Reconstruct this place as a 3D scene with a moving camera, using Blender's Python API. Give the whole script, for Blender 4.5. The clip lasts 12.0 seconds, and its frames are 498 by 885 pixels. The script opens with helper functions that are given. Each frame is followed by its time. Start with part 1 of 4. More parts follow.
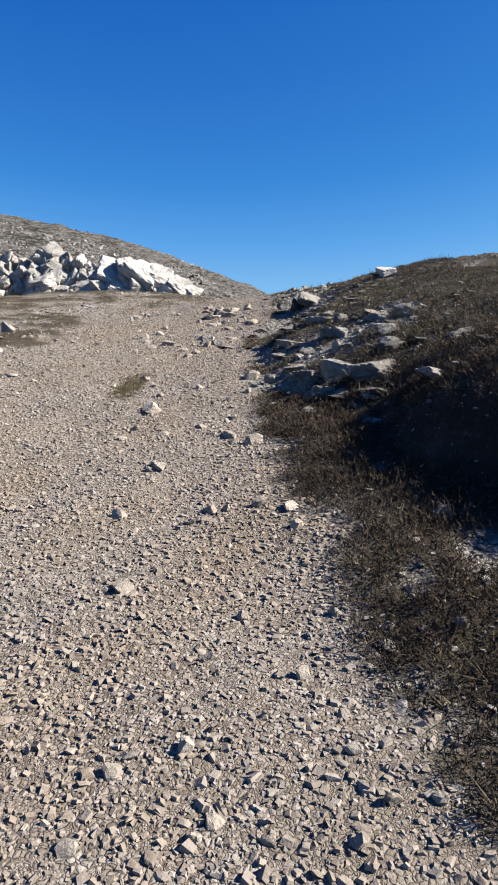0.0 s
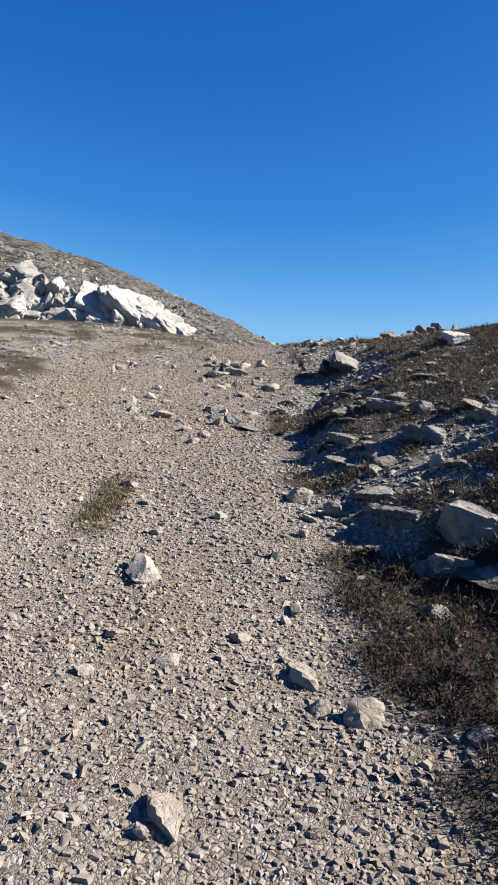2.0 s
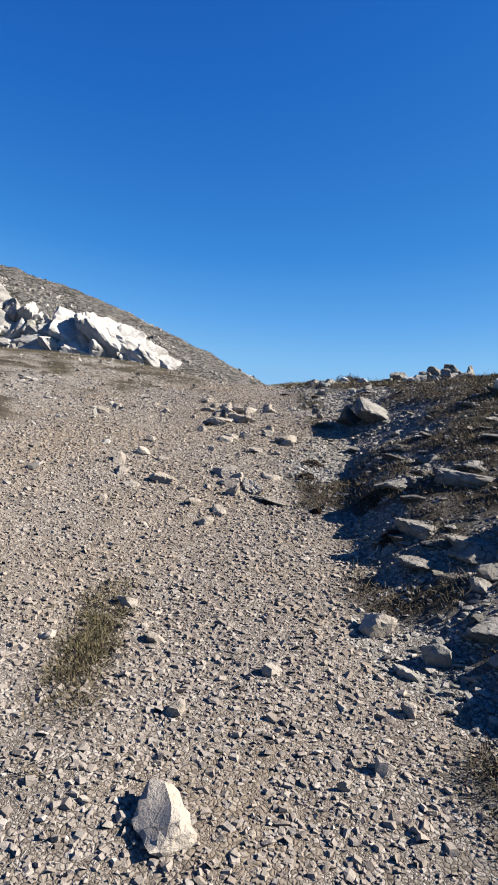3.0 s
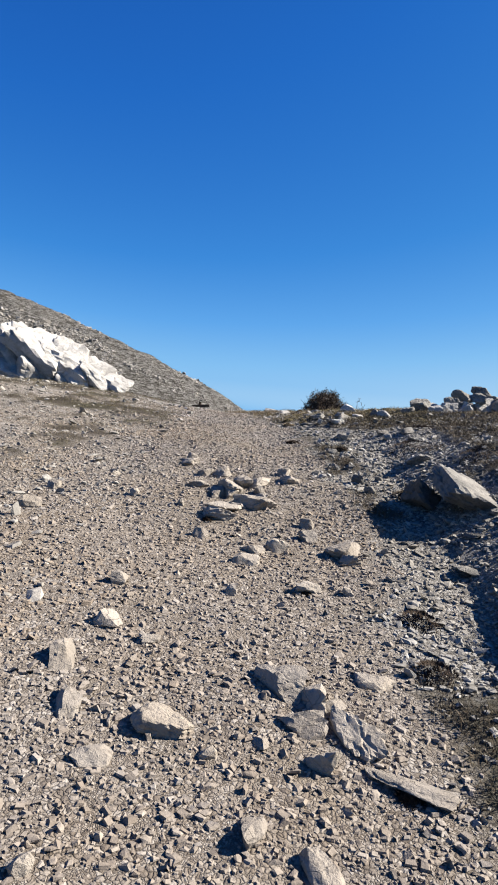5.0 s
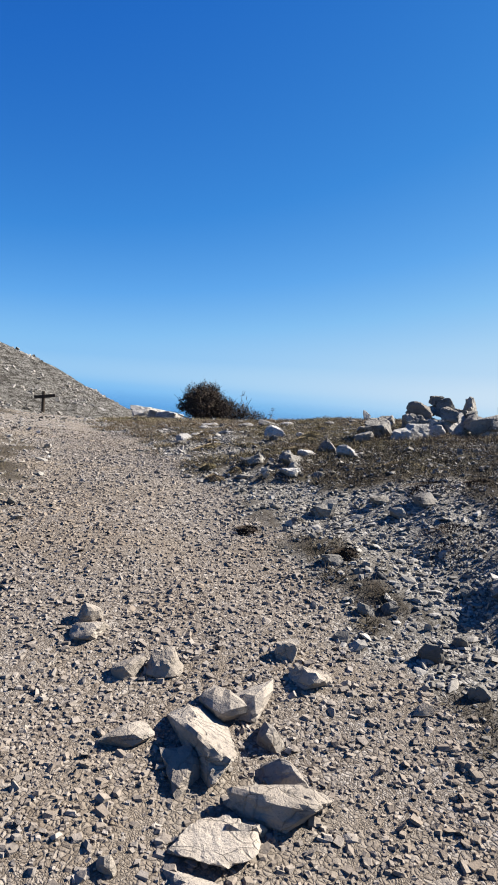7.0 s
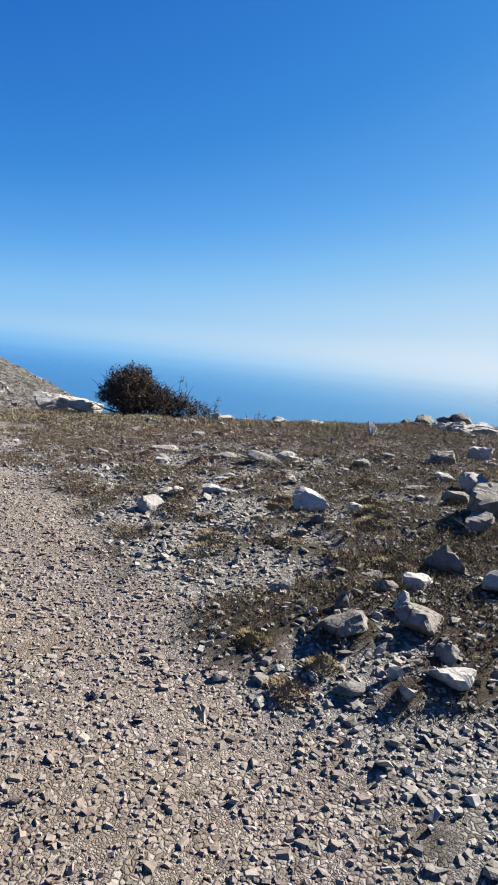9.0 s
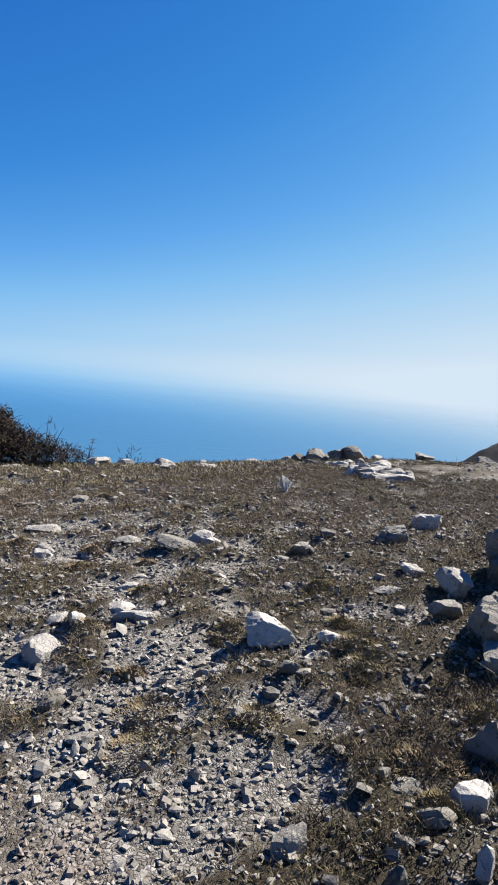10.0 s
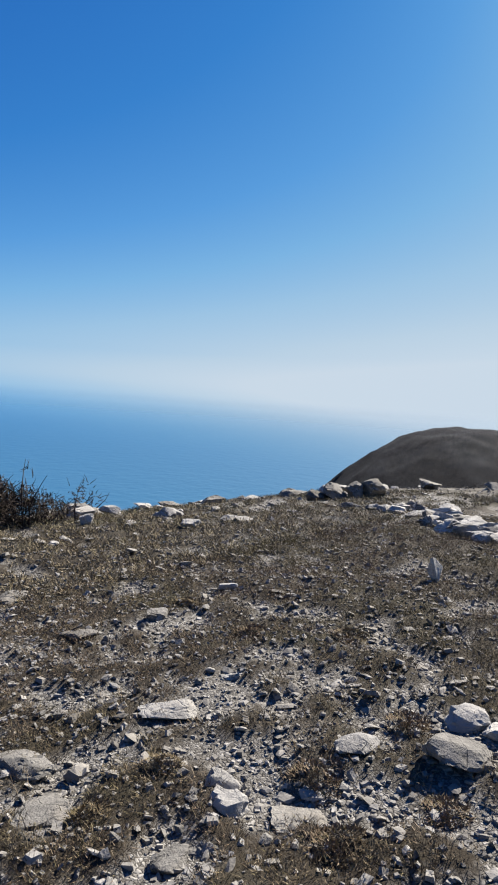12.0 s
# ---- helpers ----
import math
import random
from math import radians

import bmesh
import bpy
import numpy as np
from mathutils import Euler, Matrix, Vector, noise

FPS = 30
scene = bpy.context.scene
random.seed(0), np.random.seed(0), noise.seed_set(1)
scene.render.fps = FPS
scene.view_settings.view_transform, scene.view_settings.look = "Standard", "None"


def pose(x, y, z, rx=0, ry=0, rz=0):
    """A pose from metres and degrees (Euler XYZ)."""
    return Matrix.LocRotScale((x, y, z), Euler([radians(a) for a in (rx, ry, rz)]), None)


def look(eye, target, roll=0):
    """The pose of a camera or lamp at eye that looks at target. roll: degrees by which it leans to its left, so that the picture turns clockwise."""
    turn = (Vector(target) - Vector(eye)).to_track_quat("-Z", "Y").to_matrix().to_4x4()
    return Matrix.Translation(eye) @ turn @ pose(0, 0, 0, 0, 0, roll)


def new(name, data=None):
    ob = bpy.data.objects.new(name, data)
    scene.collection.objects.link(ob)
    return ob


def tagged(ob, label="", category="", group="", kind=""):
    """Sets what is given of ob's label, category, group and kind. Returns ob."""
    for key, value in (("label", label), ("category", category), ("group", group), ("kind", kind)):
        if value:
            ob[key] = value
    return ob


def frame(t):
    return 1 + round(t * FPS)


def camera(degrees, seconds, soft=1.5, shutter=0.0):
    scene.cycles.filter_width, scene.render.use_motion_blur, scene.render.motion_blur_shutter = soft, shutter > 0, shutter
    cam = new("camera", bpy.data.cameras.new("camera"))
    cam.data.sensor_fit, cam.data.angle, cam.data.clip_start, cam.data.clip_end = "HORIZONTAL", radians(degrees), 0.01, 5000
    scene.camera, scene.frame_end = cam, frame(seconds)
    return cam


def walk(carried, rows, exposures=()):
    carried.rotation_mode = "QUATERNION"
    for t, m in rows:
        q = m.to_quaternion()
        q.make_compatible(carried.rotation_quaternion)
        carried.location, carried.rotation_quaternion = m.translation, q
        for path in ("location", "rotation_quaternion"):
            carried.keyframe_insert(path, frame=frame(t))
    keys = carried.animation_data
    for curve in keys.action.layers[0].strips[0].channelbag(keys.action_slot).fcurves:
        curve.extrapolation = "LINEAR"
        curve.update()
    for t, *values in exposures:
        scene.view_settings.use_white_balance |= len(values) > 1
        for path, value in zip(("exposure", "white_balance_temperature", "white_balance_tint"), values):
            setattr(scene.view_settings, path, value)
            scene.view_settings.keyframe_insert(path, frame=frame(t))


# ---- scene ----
cam = camera(40.9, 12.0, 1.9)
PATH = [
    (0, (1.876, 0.765, 1.902), (1.523, 2.707, 1.582), 0.8),
    (0.5, (1.734, 1.367, 1.979), (1.453, 3.332, 1.737), 2.9),
    (1, (1.475, 1.972, 1.985), (1.263, 3.952, 1.8), 7.3),
    (1.5, (1.24, 2.446, 2.085), (1.042, 4.426, 1.88), 5.5),
    (2, (0.965, 3.026, 2.234), (0.697, 4.997, 2.018), 5.4),
    (2.5, (0.625, 3.608, 2.314), (0.375, 5.587, 2.175), 6.8),
    (3, (0.416, 4.256, 2.349), (0.223, 6.243, 2.234), 6.8),
    (3.2, (0.348, 4.466, 2.444), (0.159, 6.456, 2.365), 6.9),
    (4.8, (-0.245, 6.38, 2.771), (-0.275, 8.377, 2.662), 5.3),
    (5, (-0.361, 6.664, 2.767), (-0.381, 8.662, 2.67), 5.7),
    (5.5, (-0.539, 7.325, 2.925), (-0.456, 9.32, 2.807), 4.1),
    (6, (-0.645, 7.992, 3.094), (-0.438, 9.979, 2.998), 4.0),
    (6.5, (-0.813, 8.634, 3.166), (-0.469, 10.601, 3.05), 4.3),
    (7, (-0.853, 9.259, 3.255), (-0.406, 11.202, 3.107), 4.0),
    (7.5, (-0.911, 9.83, 3.421), (-0.362, 11.743, 3.22), 5.9),
    (7.7, (-0.975, 10.105, 3.403), (-0.404, 12.011, 3.194), 6.4),
    (9.3, (-0.955, 12.351, 3.792), (-0.123, 14.15, 3.521), 5.4),
    (9.5, (-0.964, 12.522, 3.861), (-0.043, 14.279, 3.605), 6.4),
    (10, (-0.841, 13.162, 3.931), (0.274, 14.813, 3.749), 4.3),
    (10.5, (-0.829, 13.767, 3.945), (0.413, 15.326, 3.785), 4.2),
    (11, (-0.903, 14.324, 4.042), (0.46, 15.776, 3.852), 5.9),
    (11.5, (-0.918, 15.005, 4.118), (0.506, 16.398, 3.939), 5.3),
    (12, (-1.014, 15.669, 4.082), (0.356, 17.119, 3.934), 3.9),
]
walk(cam, [(t, look(eye, target, roll)) for t, eye, target, roll in PATH], ((0, 1.8), (9.5, 1.82), (10.5, 1.75), (12, 1.6)))

# ---- light ----
SUN_HEIGHT, SUN_TURN = 37.0, 82.0      # degrees above the horizon; degrees from +y towards +x
world = bpy.data.worlds.new("world")
scene.world = world
world.use_nodes = True
wn, wl = world.node_tree.nodes, world.node_tree.links
sky = wn.new("ShaderNodeTexSky")
sky.sky_type, sky.sun_disc = "NISHITA", False
sky.sun_elevation, sky.sun_rotation = radians(SUN_HEIGHT), radians(SUN_TURN)
sky.altitude, sky.air_density, sky.dust_density, sky.ozone_density = 1000, 1.0, 1.0, 3.0
level, tint, lift = wn.new("ShaderNodeSeparateColor"), wn.new("ShaderNodeValToRGB"), wn.new("ShaderNodeVectorMath")   # clear mountain air over sea haze
AIR_TONES = ((0.09, (0.005, 0.058, 0.323)),
              (0.18, (0.016, 0.138, 0.527)),
              (0.295, (0.045, 0.246, 0.68)),
              (0.405, (0.114, 0.376, 0.807)),
              (0.51, (0.223, 0.509, 0.855)),
              (0.635, (0.376, 0.617, 0.863)),
              (0.82, (0.552, 0.716, 0.871)),
              (1.0, (0.658, 0.776, 0.896)))
dim = wn.new("ShaderNodeMath")
dim.operation, dim.inputs[1].default_value = "MULTIPLY", 1 / 10
wl.new(sky.outputs[0], level.inputs[0])
brighter = wn.new("ShaderNodeMath")
brighter.operation = "MAXIMUM"
warm = wn.new("ShaderNodeMath")      # the reddened air low over the sea
warm.operation, warm.inputs[1].default_value = "MULTIPLY", 1.22
wl.new(level.outputs[0], warm.inputs[0])
wl.new(warm.outputs[0], brighter.inputs[0])
wl.new(level.outputs[1], brighter.inputs[1])
wl.new(brighter.outputs[0], dim.inputs[0])
wl.new(dim.outputs[0], tint.inputs[0])
while len(tint.color_ramp.elements) < len(AIR_TONES):
    tint.color_ramp.elements.new(0.5)
for stop, (place, tone) in zip(tint.color_ramp.elements, AIR_TONES):
    stop.position, stop.color = place, (*tone, 1)
lift.operation, lift.inputs[3].default_value = "SCALE", 5.9
wl.new(tint.outputs[0], lift.inputs[0])
wl.new(lift.outputs[0], wn["Background"].inputs[0])
wn["Background"].inputs[1].default_value = 0.05
sun = new("sun", bpy.data.lights.new("sun", "SUN"))
sun.data.energy, sun.data.angle, sun.data.color = 5.0, radians(0.53), (1.0, 0.92, 0.81)
sun_way = Vector((math.sin(radians(SUN_TURN)) * math.cos(radians(SUN_HEIGHT)), math.cos(radians(SUN_TURN)) * math.cos(radians(SUN_HEIGHT)), math.sin(radians(SUN_HEIGHT))))
sun.matrix_world = look(sun_way * 50, (0, 0, 0))


# ---- materials ----
ALBEDO = 0.425      # sun-bleached tones below are taken down by this much


class Mat:
    """A node material built step by step."""

    def __init__(self, name, rough=0.9, spec=0.25):
        self.m = bpy.data.materials.new(name)
        self.m.use_nodes = True
        self.t = self.m.node_tree
        self.b = self.t.nodes["Principled BSDF"]
        self.b.inputs["Roughness"].default_value = rough
        self.b.inputs["Specular IOR Level"].default_value = spec
        self.pos = self.node("ShaderNodeNewGeometry")

    def node(self, kind):
        return self.t.nodes.new(kind)

    def link(self, a, b):
        self.t.links.new(a, b)

    def noise(self, scale, detail=5.0, rough=0.6, stretch=None, where=None):
        n = self.node("ShaderNodeTexNoise")
        n.inputs["Scale"].default_value, n.inputs["Detail"].default_value, n.inputs["Roughness"].default_value = scale, detail, rough
        src = where or self.pos.outputs["Position"]
        if stretch:
            v = self.node("ShaderNodeVectorMath")
            v.operation = "MULTIPLY"
            v.inputs[1].default_value = stretch
            self.link(src, v.inputs[0])
            src = v.outputs[0]
        self.link(src, n.inputs["Vector"])
        return n.outputs["Fac"]

    def bent(self, scale, far):
        """Positions pushed about by noise."""
        n, v = self.node("ShaderNodeTexNoise"), self.node("ShaderNodeVectorMath")
        n.inputs["Scale"].default_value = scale
        self.link(self.pos.outputs["Position"], n.inputs["Vector"])
        v.operation = "MULTIPLY_ADD"
        v.inputs[1].default_value = (far, far, far)
        self.link(n.outputs["Color"], v.inputs[0])
        self.link(self.pos.outputs["Position"], v.inputs[2])
        return v.outputs[0]

    def cells(self, scale, feature="F1", where=None):
        n = self.node("ShaderNodeTexVoronoi")
        n.feature = feature
        n.inputs["Scale"].default_value = scale
        self.link(where or self.pos.outputs["Position"], n.inputs["Vector"])
        return n

    def ramp(self, fac, *stops):
        r = self.node("ShaderNodeValToRGB")
        e = r.color_ramp.elements
        while len(e) < len(stops):
            e.new(0.5)
        for k, (p, c) in zip(e, stops):
            k.position = p
            k.color = (*c, 1) if len(c) == 3 else (c[0], c[0], c[0], 1)
        self.link(fac, r.inputs[0])
        return r.outputs[0]

    def mix(self, fac, a, b, how="MIX"):
        n = self.node("ShaderNodeMix")
        n.data_type, n.blend_type = "RGBA", how
        for k, v in ((0, fac), (6, a), (7, b)):
            if isinstance(v, (int, float)):
                n.inputs[k].default_value = v
            elif isinstance(v, tuple):
                n.inputs[k].default_value = (*v, 1)
            else:
                self.link(v, n.inputs[k])
        return n.outputs[2]

    def attribute(self, name):
        a = self.node("ShaderNodeAttribute")
        a.attribute_name = name
        return a.outputs["Fac"]

    def done(self, colour, *bumps):
        self.link(self.mix(1.0, colour, (ALBEDO,) * 3, "MULTIPLY"), self.b.inputs["Base Color"])
        last = None
        for height, strength, dist in bumps:
            n = self.node("ShaderNodeBump")
            n.inputs["Strength"].default_value, n.inputs["Distance"].default_value = strength, dist
            self.link(height, n.inputs["Height"])
            if last:
                self.link(last, n.inputs["Normal"])
            last = n.outputs[0]
        if last:
            self.link(last, self.b.inputs["Normal"])
        return self.m


def limestone(name, pale, dark, warm, cracks=0.5, rifts=0.85):
    """Weathered limestone: pale body, warm staining, grey lichen and fine pits; every stone a little different."""
    m = Mat(name, 0.92, 0.2)
    tone = m.node("ShaderNodeObjectInfo").outputs["Random"]
    c = m.ramp(m.noise(4.5), (0.32, dark), (0.56, pale))
    c = m.mix(m.ramp(m.noise(2.1, 3), (0.5, (0.0,)), (0.7, (0.6,))), c, warm)
    c = m.mix(m.ramp(m.noise(28, 4, 0.7), (0.56, (0.0,)), (0.68, (0.55,))), c, tuple(0.35 * v for v in dark))
    rift = m.cells(9, "DISTANCE_TO_EDGE", m.bent(7, 0.22)).outputs["Distance"]
    split = m.ramp(m.noise(3.3, 3), (0.47, (0.0,)), (0.62, (rifts,)))
    crack = m.mix(split, (1.0, 1.0, 1.0), m.ramp(rift, (0.0, (0.1,)), (0.035, (1.0,))))
    c = m.mix(crack, tuple(0.4 * v for v in dark), c)
    c = m.mix(1.0, c, m.ramp(tone, (0.0, (0.78, 0.77, 0.76)), (1.0, (1.12, 1.1, 1.06))), "MULTIPLY")
    return m.done(c, (m.noise(9, 6, 0.65, (1, 1, 1.5)), 0.5, 0.045), (crack, 0.6, 0.03), (m.noise(45, 5, 0.75), cracks + 0.2, 0.016))


def gravel_stone(name, ochre, *tones):
    """Loose chips; each piece takes its own tone."""
    m = Mat(name, 0.93, 0.2)
    r = m.pos.outputs["Random Per Island"]
    n = len(tones)
    c = m.ramp(r, *[(k / (n - 1), t) for k, t in enumerate(tones)])
    c = m.mix(m.ramp(m.noise(0.9, 4), (0.45, (0.0,)), (0.62, (0.75,))), c, m.mix(1.0, c, ochre, "MULTIPLY"))
    c = m.mix(m.ramp(m.noise(70, 3, 0.7), (0.35, (0.0,)), (0.7, (0.45,))), c, tuple(0.6 * v for v in tones[0]))
    return m.done(c, (m.noise(120, 3, 0.7), 0.5, 0.006))


TRAIL_STONE = gravel_stone("trail_gravel", (1.0, 0.9, 0.76), (0.34, 0.294, 0.256), (0.455, 0.402, 0.355), (0.525, 0.473, 0.424), (0.385, 0.333, 0.287), (0.66, 0.61, 0.56))
SCREE_STONE = gravel_stone("grey_scree", (0.95, 0.9, 0.82), (0.28, 0.265, 0.243), (0.48, 0.458, 0.425), (0.6, 0.58, 0.545), (0.36, 0.34, 0.312), (0.8, 0.775, 0.735))
HILL_STONE = gravel_stone("hill_rock", (0.95, 0.9, 0.84), (0.25, 0.235, 0.215), (0.44, 0.42, 0.39), (0.6, 0.575, 0.54), (0.33, 0.31, 0.285), (0.74, 0.715, 0.68))
GREY_ROCK = limestone("grey_limestone", (0.48, 0.465, 0.44), (0.22, 0.215, 0.205), (0.36, 0.31, 0.25))
WARM_ROCK = limestone("dusty_limestone", (0.63, 0.575, 0.515), (0.43, 0.385, 0.335), (0.54, 0.468, 0.39), 0.5, 0.3)
WHITE_ROCK = limestone("white_limestone", (0.82, 0.805, 0.78), (0.5, 0.492, 0.48), (0.68, 0.648, 0.6), 0.35, 0.2)
PALE_ROCK = limestone("pale_grey_limestone", (0.62, 0.605, 0.58), (0.34, 0.333, 0.32), (0.5, 0.46, 0.4))
DARK_ROCK = limestone("dark_lichen_limestone", (0.25, 0.24, 0.225), (0.10, 0.097, 0.09), (0.2, 0.17, 0.13))


def ground_material():
    """Packed small stones with dark gaps, sand between them in patches, and soil under the turf."""
    m = Mat("stony_earth", 0.95, 0.15)
    bent = m.bent(26, 0.03)
    tones, edges = [], []
    for scale in (58, 120):
        grey = m.node("ShaderNodeRGBToBW")
        m.link(m.cells(scale, "F1", bent).outputs["Color"], grey.inputs[0])
        tones.append(grey.outputs[0])
        edges.append(m.cells(scale, "DISTANCE_TO_EDGE", bent).outputs["Distance"])
    large = m.ramp(m.noise(9, 3), (0.42, (0.0,)), (0.5, (1.0,)))
    tone, edge = m.mix(large, tones[1], tones[0]), m.mix(large, edges[1], edges[0])
    stones = m.ramp(tone, (0.2, (0.26, 0.222, 0.19)), (0.42, (0.385, 0.337, 0.293)), (0.6, (0.47, 0.42, 0.372)), (0.8, (0.62, 0.57, 0.52)))
    sand = m.mix(m.noise(60, 5, 0.75), (0.25, 0.207, 0.162), (0.44, 0.376, 0.308))
    chips = m.ramp(tone, (0.2, (0.2, 0.188, 0.17)), (0.42, (0.34, 0.322, 0.297)), (0.6, (0.45, 0.432, 0.4)), (0.8, (0.66, 0.635, 0.598)))
    gap = m.ramp(edge, (0.0, (0.42,)), (0.16, (1.0,)))
    bare = m.ramp(m.noise(1.7, 5), (0.5, (0.0,)), (0.64, (0.7,)))
    earth = m.mix(bare, m.mix(gap, (0.11, 0.09, 0.07), stones), sand)
    earth = m.mix(m.ramp(m.noise(0.8, 5), (0.48, (0.0,)), (0.62, (0.3,))), earth, m.mix(1.0, earth, (0.95, 0.82, 0.62), "MULTIPLY"))
    scree = m.mix(gap, (0.055, 0.046, 0.036), chips)
    soil = m.mix(m.noise(2.6, 6), (0.04, 0.031, 0.022), (0.1, 0.08, 0.056))
    soil = m.mix(m.ramp(m.noise(1.1, 4), (0.5, (0.0,)), (0.66, (0.5,))), soil, (0.085, 0.082, 0.042))
    soil = m.mix(m.ramp(m.noise(30, 4, 0.7), (0.56, (0.0,)), (0.66, (0.5,))), soil, (0.22, 0.2, 0.175))
    c = m.mix(m.attribute("turf"), m.mix(m.attribute("scree"), earth, scree), soil)
    dome = m.ramp(edge, (0.0, (0.0,)), (0.12, (0.7,)), (0.4, (1.0,)))
    height = m.mix(m.attribute("turf"), dome, m.noise(90, 5, 0.75))
    return m.done(c, (m.noise(14, 6, 0.7), 0.4, 0.04), (height, 0.7, 0.009), (m.noise(160, 4, 0.7), 0.5, 0.005))


def hill_material(name, rock, scrub, soil, cover):
    """Far slope: bands of weathered rock between scrub and bare earth."""
    m = Mat(name, 0.95, 0.1)
    c = m.mix(m.ramp(m.noise(0.16, 6, 0.7), (0.4, (0.0,)), (0.62, (1.0,))), scrub, soil)
    bands = m.noise(2.4, 8, 0.8, (0.5, 0.5, 2.8))
    c = m.mix(m.ramp(bands, (cover, (0.0,)), (cover + 0.05, (0.9,))), c, rock)
    c = m.mix(m.ramp(m.noise(4.0, 5, 0.75), (0.52, (0.0,)), (0.6, (0.85,))), c, tuple(0.3 * v for v in scrub))
    return m.done(c, (bands, 0.9, 1.2), (m.noise(3.5, 6, 0.75), 0.8, 0.4))


def blade_material(name, *tones):
    m = Mat(name, 0.85, 0.15)
    n = len(tones)
    c = m.ramp(m.pos.outputs["Random Per Island"], *[(k / (n - 1), t) for k, t in enumerate(tones)])
    c = m.mix(m.ramp(m.noise(0.9, 3), (0.45, (0.0,)), (0.6, (0.6,))), c, tones[-1])
    return m.done(c)


GROUND = ground_material()
HILL = hill_material("rocky_hillside", (0.5, 0.485, 0.46), (0.12, 0.11, 0.095), (0.2, 0.187, 0.166), 0.475)
# dark scrub tones with the blue of distance haze mixed into the colour
DARK_HILL = hill_material("hazed_scrub_hillside", (0.024, 0.038, 0.078), (0.008, 0.014, 0.032), (0.013, 0.022, 0.048), 0.58)
GRASS = blade_material("dry_turf", (0.4, 0.285, 0.188), (0.21, 0.145, 0.095), (0.58, 0.465, 0.33), (0.29, 0.21, 0.14), (0.33, 0.285, 0.14))
STRAW = blade_material("straw_grass", (0.3, 0.24, 0.15), (0.2, 0.16, 0.1), (0.36, 0.3, 0.2), (0.16, 0.15, 0.075))
BRINK_TURF = blade_material("short_turf", (0.46, 0.37, 0.235), (0.29, 0.228, 0.142), (0.6, 0.5, 0.34), (0.34, 0.305, 0.16))
HEATH = blade_material("heath", (0.075, 0.048, 0.034), (0.036, 0.025, 0.018), (0.125, 0.085, 0.062), (0.055, 0.04, 0.025))
HEATH_DRY = blade_material("withered_heath", (0.16, 0.125, 0.09), (0.09, 0.068, 0.048), (0.26, 0.21, 0.155), (0.13, 0.11, 0.065))
TWIG = blade_material("thorn_twigs", (0.13, 0.1, 0.085), (0.21, 0.165, 0.135), (0.08, 0.062, 0.052))
LEAF = blade_material("dark_leaves", (0.1, 0.075, 0.05), (0.14, 0.09, 0.065), (0.07, 0.065, 0.038))
WOOD = Mat("grey_wood", 0.85)
WOOD = WOOD.done(WOOD.mix(WOOD.noise(9, 5, 0.6, (6, 6, 0.6)), (0.05, 0.038, 0.028), (0.12, 0.09, 0.065)))


def sea_material():
    """Water whose alpha falls with distance, so the sky shows through as painted sea haze."""
    m = Mat("sea_water", 0.3, 0.5)
    m.b.inputs["IOR"].default_value = 1.33
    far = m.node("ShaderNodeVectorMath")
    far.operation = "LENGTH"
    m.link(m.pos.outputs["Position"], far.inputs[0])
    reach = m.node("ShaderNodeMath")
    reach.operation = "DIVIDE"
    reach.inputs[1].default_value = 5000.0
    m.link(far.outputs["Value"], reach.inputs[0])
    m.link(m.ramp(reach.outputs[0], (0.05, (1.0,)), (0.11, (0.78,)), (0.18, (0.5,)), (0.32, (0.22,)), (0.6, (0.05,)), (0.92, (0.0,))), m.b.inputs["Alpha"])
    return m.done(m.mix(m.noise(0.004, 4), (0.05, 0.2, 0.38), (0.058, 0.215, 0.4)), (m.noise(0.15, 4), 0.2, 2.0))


SEA = sea_material()


# ---- the lie of the land ----
def lumps(x, y, size, seed):
    """Smooth value noise, -1 to 1, with lumps of that size in metres."""
    u, v = np.asarray(x, float) / size + seed * 17.3, np.asarray(y, float) / size - seed * 9.1
    i, j = np.floor(u), np.floor(v)
    f, g = u - i, v - j
    f, g = f * f * (3 - 2 * f), g * g * (3 - 2 * g)

    def corner(a, b):
        k = np.sin(a * 127.1 + b * 311.7 + seed * 74.7) * 43758.5453
        return (k - np.floor(k)) * 2 - 1

    return (corner(i, j) * (1 - f) + corner(i + 1, j) * f) * (1 - g) + (corner(i, j + 1) * (1 - f) + corner(i + 1, j + 1) * f) * g


def bend(u, w):
    """A ramp that starts at 0 and turns within w."""
    return w * np.logaddexp(0, np.asarray(u, float) / w)


def step(u):
    return 1 / (1 + np.exp(-np.clip(u, -40, 40)))


def bank_foot(y):
    """Where the bank beside the trail rises from."""
    return 0.7 + 1.35 * step(-(y - 6.2) / 0.6) + 1.15 * bend(4.3 - y, 0.25)


SWELLS = {  # gentle swells of the ground, at x = -2.5, 0, 2.5, 5, 7.5
    4: (-0.025, -0.08, 0.058, 0.035, 0.001),
    6.5: (0.011, -0.081, 0.006, 0.035, 0.002),
    9: (0.042, -0.089, 0.029, 0.009, -0),
    11.5: (-0.041, -0.037, 0.087, 0.006, -0.001),
    14: (-0.101, 0.065, 0.09, 0.039, 0.003),
    16.5: (-0.075, -0.052, 0.052, 0.027, 0.01),
    19: (-0.035, -0.067, -0.062, 0.03, 0.007),
    22: (0.003, 0.032, -0.02, 0.0, 0.065),
}


